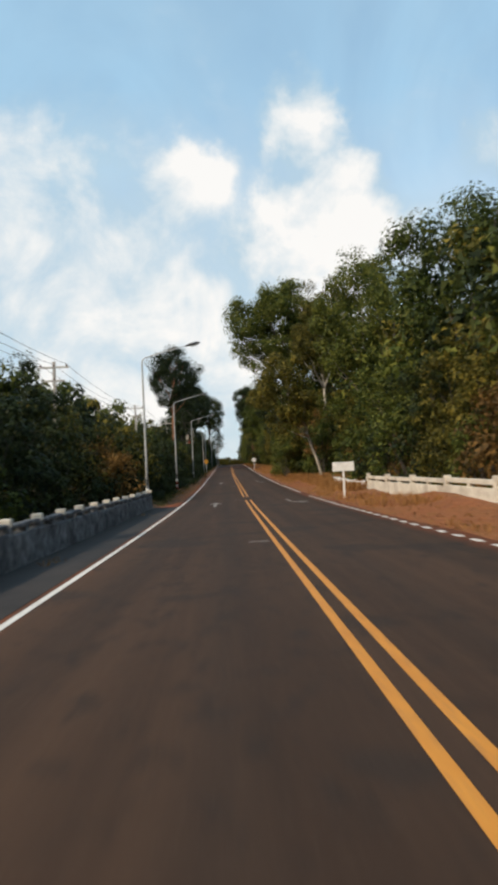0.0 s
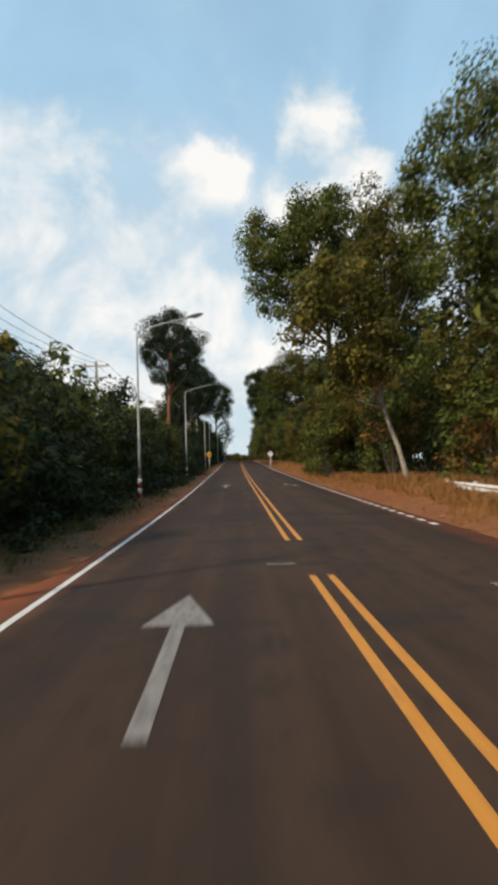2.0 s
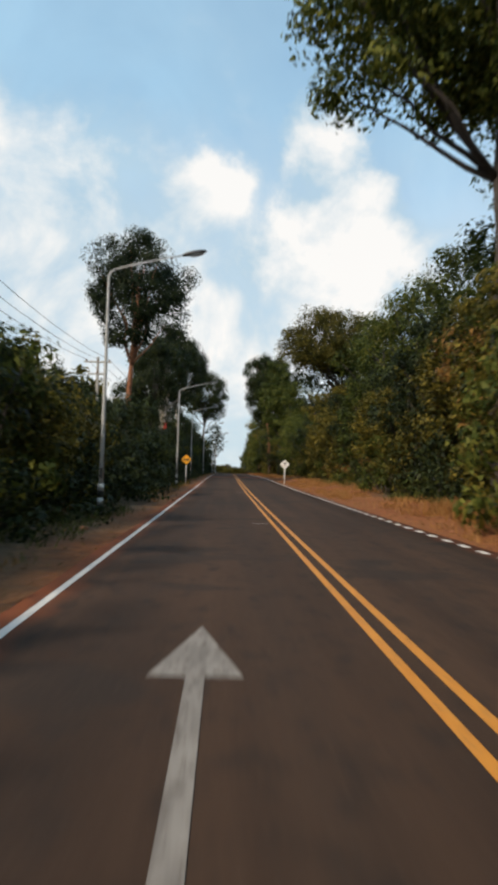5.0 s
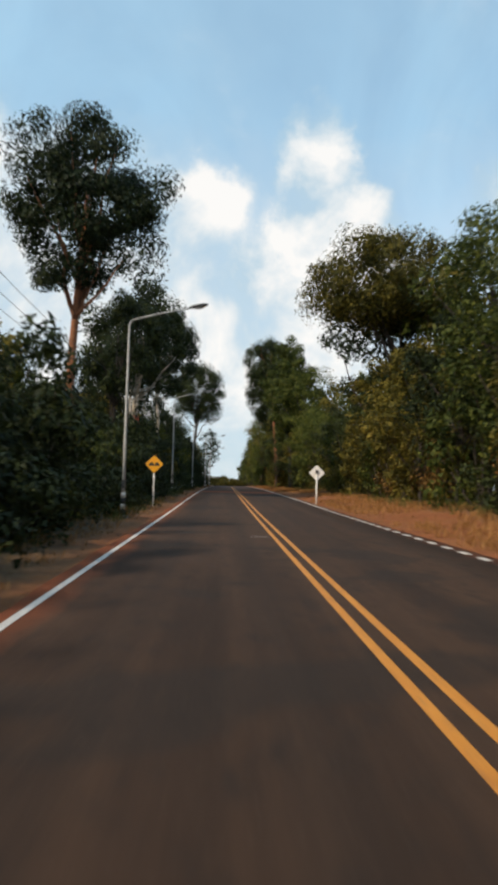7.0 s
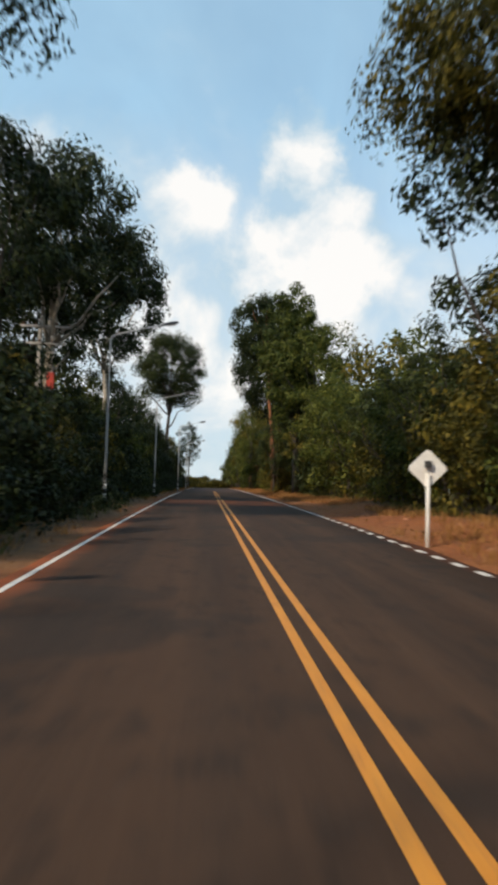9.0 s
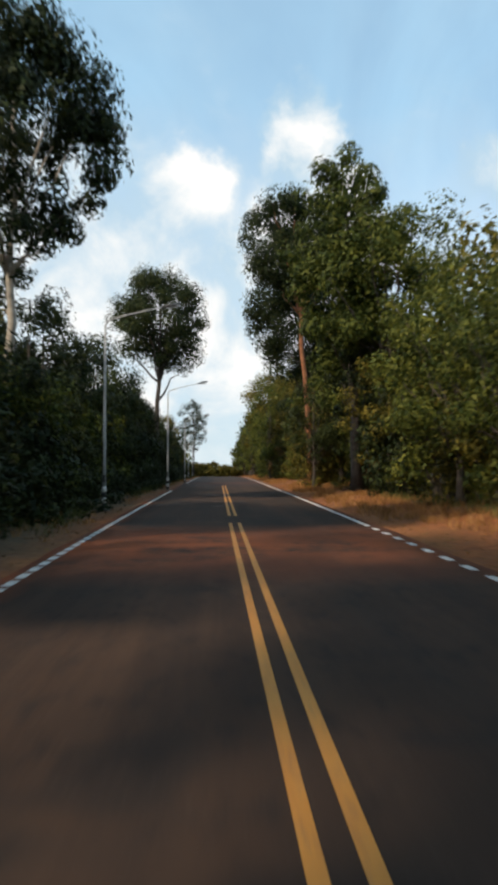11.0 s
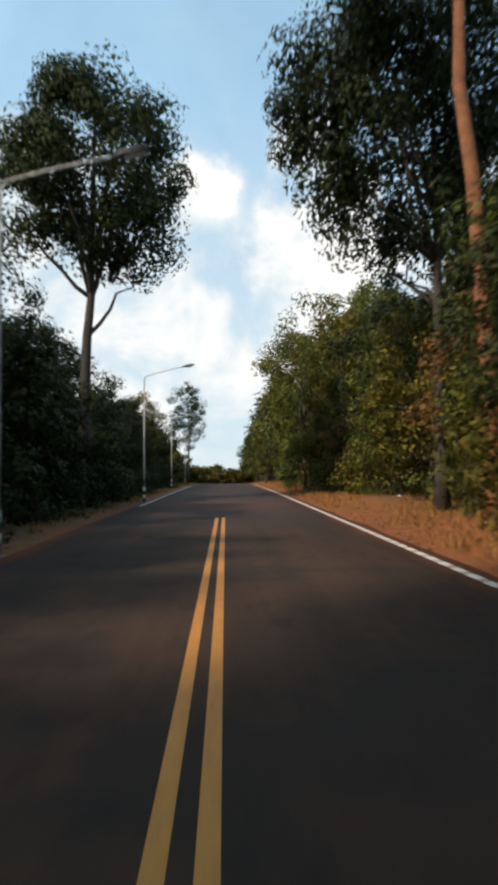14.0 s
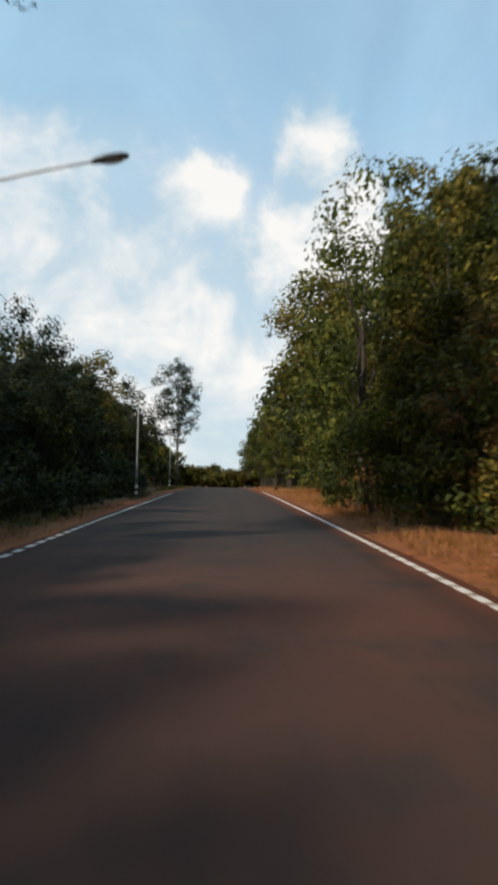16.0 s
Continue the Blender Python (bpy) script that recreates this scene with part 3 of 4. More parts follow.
def put(root, x, y, turn=0.0, scale=1.0, high=1.0, sink=0.0):
    root.matrix_world = pose(x, y, ground_z(x, y) - sink, 0, 0, turn) @ Matrix.Diagonal((scale, scale, scale * high, 1))
    return root


def put_copy(root, x, y, turn=0.0, scale=1.0, high=1.0, group=""):
    ob = copy_thing(root, pose(x, y, ground_z(x, y), 0, 0, turn))
    ob.matrix_world = pose(x, y, ground_z(x, y), 0, 0, turn) @ Matrix.Diagonal((scale, scale, scale * high, 1))
    if group:
        ob["group"] = group
    return ob


rng = random.Random(5)

# single trees that stand out, largest first
put(make_tree("tree", 26.5, 6.1, 13.9, 0.38, 11, LEAF, BARK_DARK, 190, 150, 0.29, (-0.3, 0.0), "round", "tall roadside tree with a broad rounded green crown", 12.6, 0.04, -1.0), 8.4, 89)
put(make_tree("tree", 25.5, 4.9, 13.4, 0.40, 12, LEAF_SHADE, BARK_RED, 150, 150, 0.26, (1.2, 0.0), "round", "tall tree with a red-brown trunk and dark open crown", 12.6, 0.22), -11.2, 135)
put(make_tree("tree", 21.5, 4.5, 11.5, 0.26, 26, LEAF_SHADE, BARK_PALE, 105, 150, 0.26, (0.0, 0.0), "round", "tall pale-trunked tree with dark drooping boughs", 10.0, 0.16), -8.4, 170)
put(make_tree("tree", 17.2, 5.6, 9.2, 0.28, 13, LEAF_OLIVE, BARK_DARK, 130, 200, 0.22, (-1.0, 0.0), "umbrella", "spreading tree with an umbrella-shaped olive crown", 8.4), 11.4, 135)
put(make_tree("tree", 18.8, 4.6, 11.0, 0.33, 14, LEAF_SHADE, BARK_PALE, 84, 150, 0.28, (0.0, 0.0), "round", "tall pale-trunked tree with a dense dark crown", 7.8, 0.10), -8.8, 153)
put(make_tree("tree", 20.4, 3.7, 14.2, 0.32, 16, LEAF, BARK_DARK, 115, 150, 0.28, (-0.3, 0.0), "egg", "tall dense tree hung with climbers at the forest edge", 6.0), 8.3, 180.5)
put(make_tree("tree", 23.2, 4.75, 12.2, 0.34, 17, LEAF_SHADE, BARK_DARK, 135, 150, 0.26, (0.5, 0.0), "egg", "tall tree with a dark forked trunk and domed crown", 11.0, 0.10), -5.8, 210.3)
put(make_tree("tree", 22.2, 4.6, 7.9, 0.27, 18, LEAF_SHADE, BARK_RED, 100, 170, 0.24, (-1.4, 0.0), "round", "tall dark tree with a sunlit orange-brown trunk", 14.5, 0.12, 0.2), 7.4, 192.4)
put(make_tree("tree", 21.0, 5.0, 12.2, 0.26, 27, LEAF_SHADE, BARK_DARK, 140, 170, 0.24, (0.0, 0.0), "round", "tall dark tree reaching over the verge", 8.8, 0.08, -1.2), 8.9, 201.2)
put(make_tree("tree", 16.4, 3.1, 10.8, 0.17, 19, LEAF_SHADE, BARK_DARK, 100, 42, 0.27, (0.0, 0.0), "round", "tall slender tree where the road drops away", 5.6, 0.22), -4.2, 285)
put(make_tree("tree", 19.8, 5.4, 13.5, 0.40, 20, LEAF, BARK, 105, 150, 0.29, (0.0, 0.0), "round", "tall dark green tree above the bridge", 6.0), 15.8, 42)
put(make_tree("tree", 12.2, 3.6, 8.0, 0.15, 21, LEAF_OLIVE, BARK_PALE, 60, 130, 0.26, (-3.2, 0.0), "round", "leaning tree with a pale thin trunk", 4.4, 0.1), 8.8, 64.0)
put(make_tree("tree", 18.2, 5.8, 11.0, 0.34, 22, LEAF, BARK, 110, 150, 0.30, (-0.6, 0.0), "round", "tall roadside tree with a ragged crown", 7.2), 15.0, 236)
put(make_tree("tree", 20.7, 4.4, 13.5, 0.24, 24, LEAF, BARK, 115, 140, 0.26, (-0.3, 0.0), "round", "tall tree with dark airy boughs", 7.2, 0.14), 12.9, 61)
put(make_tree("tree", 22.6, 4.0, 11.6, 0.24, 28, LEAF_OLIVE, BARK_PALE, 90, 140, 0.25, (0.0, 0.0), "round", "tall olive tree with light airy boughs", 11.0, 0.18), 11.4, 79)
put(make_tree("tree", 16.5, 5.0, 11.0, 0.28, 25, LEAF_OLIVE, BARK, 80, 140, 0.29, (-0.8, 0.0), "round", "olive tree leaning over the verge", 5.5), 9.8, 249)

# forest on both sides, from a few kinds repeated; plainer ones stand behind and far off
kinds = [
    make_tree("tree", 12.5, 3.5, 10.6, 0.20, 31, LEAF, BARK_DARK, 48, 90, 0.24, (0.2, 0), "round", "forest tree with green foliage to the ground", 1.2),
    make_tree("tree", 11.0, 3.3, 9.6, 0.17, 32, LEAF_OLIVE, BARK_DARK, 48, 90, 0.235, (0, 0.2), "round", "olive forest tree with low branches", 0.8),
    make_tree("tree", 14.0, 3.7, 11.5, 0.22, 33, LEAF_SHADE, BARK_DARK, 50, 90, 0.245, (0, 0), "round", "forest tree with shade-darkened leaves and a dark trunk", 2.2),
    make_tree("tree", 10.0, 3.1, 8.6, 0.16, 34, LEAF_DRY, BARK_DARK, 44, 86, 0.22, (0, 0), "round", "half-dry forest tree with brown leaves", 1.0),
]
tall = [
    make_tree("tree", 18.5, 4.4, 10.5, 0.28, 35, LEAF, BARK_DARK, 58, 115, 0.26, (0.4, 0), "round", "tall forest tree with an open green crown", 7.6),
    make_tree("tree", 17.0, 4.6, 9.5, 0.26, 36, LEAF_SHADE, BARK_DARK, 54, 100, 0.30, (-0.3, 0), "round", "tall dark forest tree with an open crown", 7.0, 0.28),
]
shrubs = [
    make_shrub(5.2, 2.2, 41, LEAF, "dense green shrub at the forest edge", 26, 76, 0.225),
    make_shrub(4.4, 2.0, 42, LEAF_OLIVE, "olive shrub at the forest edge", 26, 76, 0.225),
    make_shrub(4.8, 2.1, 43, LEAF_SHADE, "shrub with leaf colour darkened as in tree shade", 26, 76, 0.225),
    make_shrub(3.4, 1.7, 44, LEAF_DRY, "dry brown shrub beside the verge", 22, 84, 0.20),
]
put(kinds[0], 13.0, -30), put(kinds[1], -11, -32), put(kinds[2], 15, -36), put(kinds[3], -14, -30), put(tall[0], 19, -34), put(tall[1], -18, -34)
for k, s_ in enumerate(shrubs):
    put(s_, (10.5, -8.5, 10.8, -9)[k], -28 - k * 2)


def pick(items, weights):
    return rng.choices(items, weights)[0]


def forest_row(y0, y1, step, items, weights, x_at, spread, scale, high, group):
    y_ = y0
    while y_ < y1:
        x_ = x_at(y_) + rng.uniform(-spread, spread)
        lo, hi = scale(y_)
        put_copy(pick(items, weights), x_, y_, rng.uniform(0, 360), rng.uniform(lo, hi), rng.uniform(*high), group)
        y_ += step * rng.uniform(0.8, 1.2)


bridge = lambda y_: y_ < 60
# right side: edge shrubs, front trees
forest_row(10, 250, 2.9, shrubs, (4, 4, 2.5, 1.2), lambda y_: 11.4 if bridge(y_) else (12.2 if y_ < 71 else 10.3 if y_ < 205 else 9.5), 0.5, lambda y_: (0.75, 1.15), (0.85, 1.15), "forest edge")
forest_row(14, 250, 4.5, kinds, (4, 4.5, 2.2, 1), lambda y_: 13.0 if y_ < 71 else (10.0 if y_ < 160 else 9.7), 0.5, lambda y_: (0.62, 0.74) if 139 < y_ < 166 else (0.8, 0.98), (0.85, 1.0), "forest trees")
# left side, lower before the warning sign; shade there comes mostly from darkened leaf colour
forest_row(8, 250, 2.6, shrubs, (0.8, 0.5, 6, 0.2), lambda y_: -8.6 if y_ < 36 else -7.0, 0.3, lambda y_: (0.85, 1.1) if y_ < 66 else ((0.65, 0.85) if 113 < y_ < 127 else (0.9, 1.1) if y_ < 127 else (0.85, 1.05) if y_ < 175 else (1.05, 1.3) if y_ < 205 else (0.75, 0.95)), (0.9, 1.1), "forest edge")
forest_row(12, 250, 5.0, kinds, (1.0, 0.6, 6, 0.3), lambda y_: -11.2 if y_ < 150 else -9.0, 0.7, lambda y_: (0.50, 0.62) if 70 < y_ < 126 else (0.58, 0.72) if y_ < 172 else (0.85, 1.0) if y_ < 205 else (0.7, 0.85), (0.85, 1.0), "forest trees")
low_bush = make_shrub(1.5, 1.25, 45, LEAF_SHADE, "low bush, leaves coloured dark for shade, at the verge edge", 13, 60, 0.17)
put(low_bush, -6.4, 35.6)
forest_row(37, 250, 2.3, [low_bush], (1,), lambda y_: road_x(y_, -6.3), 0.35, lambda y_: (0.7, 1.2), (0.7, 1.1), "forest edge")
# tall stand on the left past the warning sign
for x, yy, s_, h_ in ((-9.6, 145, 0.92, 1.05), (-11.8, 160, 0.9, 1.0),  (-10.0, 238, 0.62, 0.8), (-8.6, 247, 0.6, 0.8), (-12.5, 252, 0.7, 0.85)):
    put_copy(tall[1], x, yy, rng.uniform(0, 360), s_, h_, "forest trees")
for x, yy, s_, h_ in ((7.7, 83.0, 0.72, 1.0), (8.1, 86.4, 0.78, 1.05), (9.6, 79.0, 0.85, 1.0), (11.2, 84.0, 1.0, 1.05), (9.4, 187.0, 0.66, 0.95), (7.0, 188.8, 0.56, 1.0), (11.6, 130.5, 0.95, 1.0), (11.9, 138.5, 0.98, 1.0), (13.6, 134.0, 1.15, 1.1), (10.9, 138.0, 1.2, 1.12), (9.8, 223.0, 1.05, 1.2)):
    put_copy(kinds[1] if yy < 137 or yy > 220 else kinds[2], x, yy, rng.uniform(0, 360), s_, h_, "forest trees")
put_copy(shrubs[2], -6.6, 202.0, 70, 1.1, 1.0, "forest edge")
put_copy(shrubs[0], 8.2, 193.4, 30, 0.85, 1.0, "forest edge")
put_copy(shrubs[0], 7.2, 83.6, 200, 0.95, 1.25, "forest edge")
put_copy(shrubs[1], 7.6, 85.6, 20, 1.0, 1.3, "forest edge")
put_copy(shrubs[0], 6.8, 81.0, 120, 0.8, 1.1, "forest edge")
put_copy(kinds[0], 7.2, 228.0, 40, 1.08, 1.14, "forest trees")
put_copy(shrubs[0], 7.3, 225.4, 100, 0.85, 1.1, "forest edge")
put_copy(shrubs[0], 7.0, 229.0, 250, 0.8, 1.1, "forest edge")
put_copy(shrubs[1], 8.4, 221.0, 10, 0.9, 1.1, "forest edge")
put_copy(shrubs[1], 6.9, 190.0, 80, 0.75, 1.0, "forest edge")
put_copy(shrubs[2], -5.4, 208.6, 200, 0.95, 1.05, "forest edge")
put_copy(shrubs[2], -6.2, 206.5, 10, 1.1, 1.05, "forest edge")
put_copy(kinds[3], -8.4, 47, 40, 0.5, 0.95, "forest trees")
put_copy(kinds[3], -9.0, 43, 150, 0.45, 0.9, "forest trees")
put_copy(shrubs[3], -6.5, 36.8, 20, 0.9, 0.95, "forest edge")
put_copy(shrubs[3], -7.3, 38.6, 200, 1.0, 1.05, "forest edge")
put_copy(kinds[2], -6.9, 221.0, 130, 0.55, 0.85, "forest trees")
put_copy(kinds[2], -6.5, 228.0, 30, 0.62, 0.85, "forest trees")
put_copy(kinds[2], -6.4, 234.5, 250, 0.62, 0.9, "forest trees")
put_copy(kinds[1], -7.6, 246.0, 60, 0.9, 1.05, "forest trees")
put_copy(kinds[2], -7.0, 262.0, 160, 0.8, 1.0, "forest trees")
put_copy(kinds[0], 7.2, 272.0, 20, 0.7, 1.0, "forest trees")
put_copy(kinds[0], 6.6, 286.0, 220, 0.75, 1.0, "forest trees")
# tall stand on the right
for x, yy, s_, h_ in ((14.6, 91, 1.25, 1.02), (14.2, 98, 1.3, 1.05), (12.0, 205, 0.95, 0.95), (13.5, 54, 1.0, 1.0), (9.6, 178, 0.92, 1.0), (13.0, 226, 0.9, 0.9), (12.2, 112, 0.92, 0.9), (12.0, 121, 0.9, 0.9), (12.8, 104, 0.92, 0.9)):
    put_copy(tall[0], x, yy, rng.uniform(0, 360), s_, h_, "forest trees")


# woods behind and far off, where single trees cannot be told apart
def woods(spots, mat, seed, label, clumps=24, per=30, leaf=0.62):
    r = np.random.default_rng(seed)
    cs, rs = [], []
    bm = bmesh.new()
    for x_, y_, h_, w_ in spots:
        z_ = ground_z(x_, y_)
        for k in range(clumps):
            d = r.normal(size=3)
            d /= np.linalg.norm(d)
            d *= 0.35 + 0.65 * r.random() ** 0.45
            cs.append((x_ + d[0] * w_, y_ + d[1] * w_, z_ + h_ * (0.54 + 0.44 * d[2])))
            rs.append(w_ * (0.26 + 0.12 * r.random()))
        tube(bm, [(x_, y_, z_ - 0.3), (x_ + r.normal() * 0.2, y_, z_ + h_ * 0.4), (x_ + r.normal() * 0.3, y_, z_ + h_ * 0.75)], [0.2, 0.15, 0.06], 6)
    ob = new("woods", leaf_cloud("woods", cs, rs, per, leaf, r, mat))
    tagged(ob, label, "woods", kind="stuff")
    link("trunk", bm, BARK_DARK, ob)


spots = []
rw = random.Random(21)


def woods_row(y0, y1, step, x, spread, lo, hi):
    y_ = y0
    while y_ < y1:
        h_ = rw.uniform(lo, hi)
        spots.append((x + rw.uniform(-spread, spread), y_, h_, h_ * rw.uniform(0.27, 0.33)))
        y_ += step * rw.uniform(0.8, 1.2)


woods_row(12, 138, 5.0, 15.2, 1.0, 13, 16)
woods_row(138, 172, 5.0, 15.2, 1.0, 9, 11)
woods_row(172, 252, 5.0, 15.2, 1.0, 13, 16)
woods_row(10, 130, 5.5, -15.0, 1.2, 8.5, 11)
woods_row(130, 172, 5.5, -15.0, 1.2, 8.5, 10.5)
woods_row(172, 205, 5.5, -15.0, 1.2, 10.5, 13)
woods_row(205, 252, 5.5, -15.0, 1.2, 8, 10)
woods_row(-30, 345, 6.0, 22.0, 2.0, 14, 18)
woods_row(-30, 345, 6.5, -22.0, 2.0, 10, 13.5)
woods_row(-30, 12, 4.5, 13.5, 0.8, 8, 10)
woods_row(-30, 12, 4.5, -11.5, 0.8, 7, 8.5)
woods_row(250, 352, 4.0, 10.2, 0.7, 12.5, 15.5)
woods_row(252, 352, 5.0, 16.0, 0.8, 12, 15)
woods_row(250, 352, 3.8, -10.0, 0.7, 7.5, 9.5)
woods_row(252, 352, 5.0, -15.0, 0.8, 9, 12)
for k in range(14):
    spots.append((-19 + 3.0 * k, -36 + rw.uniform(0, 3), rw.uniform(9, 12), 3.2))
near_spots = [p for p in spots if abs(p[0] - 0.5) < 17.5 and p[1] < 255]
far_spots = [p for p in spots if p not in near_spots]
for group_, clumps, per, leaf, seed, where in ((near_spots, 24, 54, 0.42, 61, "behind the roadside trees"), (far_spots, 22, 26, 0.62, 71, "closing the far view")):
    woods(group_[0::3], LEAF, seed, "green woods " + where, clumps, per, leaf)
    woods(group_[1::3], LEAF_SHADE, seed + 1, "dark woods " + where, clumps, per, leaf)
    woods(group_[2::3], LEAF_OLIVE, seed + 2, "olive woods " + where, clumps, per, leaf)
deep = []
for x, lo, hi in ((30, 10, 13), (40, 10, 13), (51, 9, 12), (63, 9, 12), (-30, 7, 9.5), (-40, 7, 9.5), (-51, 7, 9.5), (-63, 7, 9)):
    y_ = -45.0
    while y_ < 350:
        h_ = rw.uniform(lo, hi)
        deep.append((x + rw.uniform(-3, 3), y_, h_, h_ * 0.42))
        y_ += 7.5 * rw.uniform(0.8, 1.2)
woods(deep[0::2], LEAF, 91, "green forest canopy away from the road", 12, 11, 1.15)
woods(deep[1::2], LEAF_SHADE, 92, "dark forest canopy away from the road", 12, 11, 1.15)
# far hedge: sunlight on it is put in by the brighter olive leaf colour
hedge = [(-19 + 1.1 * k, 350.5 + rw.uniform(0, 5), rw.uniform(3.6, 5.6), 3.0) for k in range(36)]
woods(hedge, LEAF_OLIVE, 81, "low hedge of trees, olive for sunlight, where the road drops away", 26, 44, 0.5)


# ---- bridge parapets, guard rail ----
def rough(bm, amount, seed):
    """Uneven faces: cut each long face and push the points a little."""
    bmesh.ops.subdivide_edges(bm, edges=[e_ for e_ in bm.edges if e_.calc_length() > 0.25], cuts=4, use_grid_fill=True)
    for v in bm.verts:
        v.co += Vector((noise.noise(v.co * 3.1 + Vector((seed, 0, 0))), 0.0, 0.5 * noise.noise(v.co * 2.3 + Vector((0, seed, 9))))) * amount


def parapet(name, x, y0, y1, pitch, wall_mat, rail_mat, cap_mat, label, tall_, wall_part, uneven, post_half, post_part):
    """Low wall with short posts and a rail above a slot."""
    root = empty(name, pose(0, 0, 0), label, "bridge parapet")
    n = round((y1 - y0) / pitch)
    for i in range(n + 1):
        ya, yb = y0 + (y1 - y0) * i / n, y0 + (y1 - y0) * (i + 1) / n
        z = road_z((ya + yb) / 2) - 0.06
        if i < n:
            bm = bmesh.new()
            box(bm, x - 0.13, ya + 0.006, z - 0.5, x + 0.13, yb - 0.006, z + tall_ * wall_part, 0.02)
            if uneven:
                rough(bm, uneven, i * 3.7)
            part("wall_block", bm, wall_mat, root)
            bm = bmesh.new()
            box(bm, x - 0.10, ya + 0.12, z + tall_ * (wall_part + 0.11), x + 0.10, yb - 0.13, z + tall_ * 0.93, 0.02)
            if uneven:
                rough(bm, uneven * 0.4, i * 5.1)
            part("rail", bm, rail_mat, root)
            half = ya + pitch * 0.5
            bm = bmesh.new()
            box(bm, x - 0.09, half - 0.10, z + tall_ * wall_part - 0.02, x + 0.09, half + 0.10, z + tall_ * (wall_part + 0.12), 0.01)
            part("baluster", bm, wall_mat, root)
        if post_part > wall_part:
            bm = bmesh.new()
            box(bm, x - 0.10, ya - post_half, z + tall_ * wall_part - 0.03, x + 0.10, ya + post_half, z + tall_ * post_part, 0.01)
            part("post_shaft", bm, wall_mat, root)
        bm = bmesh.new()
        box(bm, x - post_half - 0.025, ya - post_half, z + tall_ * post_part - 0.002, x + post_half + 0.025, ya + post_half, z + tall_ * 1.06, 0.02)
        part("post", bm, cap_mat, root, "pale painted post" if cap_mat != wall_mat else "")
    return root


parapet("bridge_parapet", -4.22, -9.8, 34.2, 2.0, RUBBLE, RUBBLE, CONCRETE_CREAM, "low rough grey concrete bridge parapet with small pale caps", 0.92, 0.74, 0.05, 0.085, 0.9)
parapet("bridge_parapet", 8.45, 1.4, 41.8, 5.05, CONCRETE_CREAM, CONCRETE_CREAM, CONCRETE_CREAM, "cream painted concrete bridge parapet in the sun", 1.1, 0.66, 0.02, 0.11, 0.66)


def guard_rail():
    root = empty("guard_rail", pose(0, 0, 0), "white steel guard rail on short posts", "guard rail")
    prof = [(0.0, 0.0), (0.05, 0.05), (0.05, 0.10), (0.0, 0.155), (0.05, 0.21), (0.05, 0.26), (0.0, 0.31)]
    bm = bmesh.new()
    ys = [42.1 + 0.8 * k for k in range(20)]
    rows_ = []
    for side in (0.0, 0.012):
        rows_.append([[bm.verts.new((8.2 + 0.02 * (yy - 39) - px + side, yy, road_z(yy) + 0.28 + pz)) for px, pz in prof] for yy in ys])
    for grid in rows_:
        for a_, b_ in zip(grid, grid[1:]):
            for k in range(len(prof) - 1):
                bm.faces.new((a_[k], a_[k + 1], b_[k + 1], b_[k]))
    part("beam", bm, WHITE_PAINT, root, "white corrugated beam")
    for k in range(5):
        yy = 42.9 + 3.6 * k
        bm = bmesh.new()
        x = 8.2 + 0.02 * (yy - 39) + 0.09
        box(bm, x - 0.06, yy - 0.06, road_z(yy) - 0.4, x + 0.06, yy + 0.06, road_z(yy) + 0.66, 0.01)
        part("post", bm, WHITE_PAINT, root)


guard_rail()


# ---- street lamps ----
def make_lamp():
    root = new("street_lamp")
    tagged(root, "tall grey steel street lamp with one arm over the road", "street lamp", "row of street lamps")
    bm = bmesh.new()
    tube(bm, [(0, 0, -0.1), (0, 0, 3.0), (0, 0, 5.6), (0, 0, 8.30), (0.06, 0, 8.47), (0.2, 0, 8.57)], [0.085, 0.070, 0.056, 0.045, 0.04, 0.036], 12)
    part("pole", bm, GALVANISED, root, smooth=True)
    bm = bmesh.new()
    tube(bm, [(0.2, 0, 8.57), (1.0, 0, 8.80), (1.9, 0, 9.02), (2.55, 0, 9.16)], [0.034, 0.030, 0.027, 0.026], 10)
    part("arm", bm, GALVANISED, root, smooth=True)
    bm = bmesh.new()
    bmesh.ops.create_uvsphere(bm, u_segments=16, v_segments=10, radius=1.0)
    for v in bm.verts:
        x, y_, z = v.co
        v.co = (2.95 + x * 0.46, y_ * (0.17 + 0.05 * x), 9.24 + 0.10 * x + (0.11 * z if z > 0 else 0.05 * z))
    head = part("lamp_head", bm, DARK_METAL, root, "dark grey lamp housing", smooth=True)
    bm = bmesh.new()
    bmesh.ops.create_uvsphere(bm, u_segments=12, v_segments=8, radius=1.0)
    for v in bm.verts:
        x, y_, z = v.co
        v.co = (3.05 + x * 0.26, y_ * 0.13, 9.21 + 0.06 * x + 0.06 * z)
    part("lens", bm, GLASS_LENS, head, "grey glass lens", smooth=True)
    bm = bmesh.new()
    box(bm, -0.22, -0.22, -0.25, 0.22, 0.22, 0.06, 0.02)
    part("footing", bm, CONCRETE, root)
    for k in range(4):
        bm = bmesh.new()
        tube(bm, [(0, 0, 0.10 + 0.24 * k), (0, 0, 0.34 + 0.24 * k)], [0.104, 0.103], 14)
        part("base_band", bm, WHITE_PAINT if k % 2 else BLACK_PAINT, root, "painted white band" if k % 2 else "painted dark band", smooth=True)
    bm = bmesh.new()
    box(bm, -0.05, -0.105, 1.25, 0.05, -0.07, 1.6, 0.008)
    part("service_hatch", bm, DARK_METAL, root)
    return root


lamp = make_lamp()
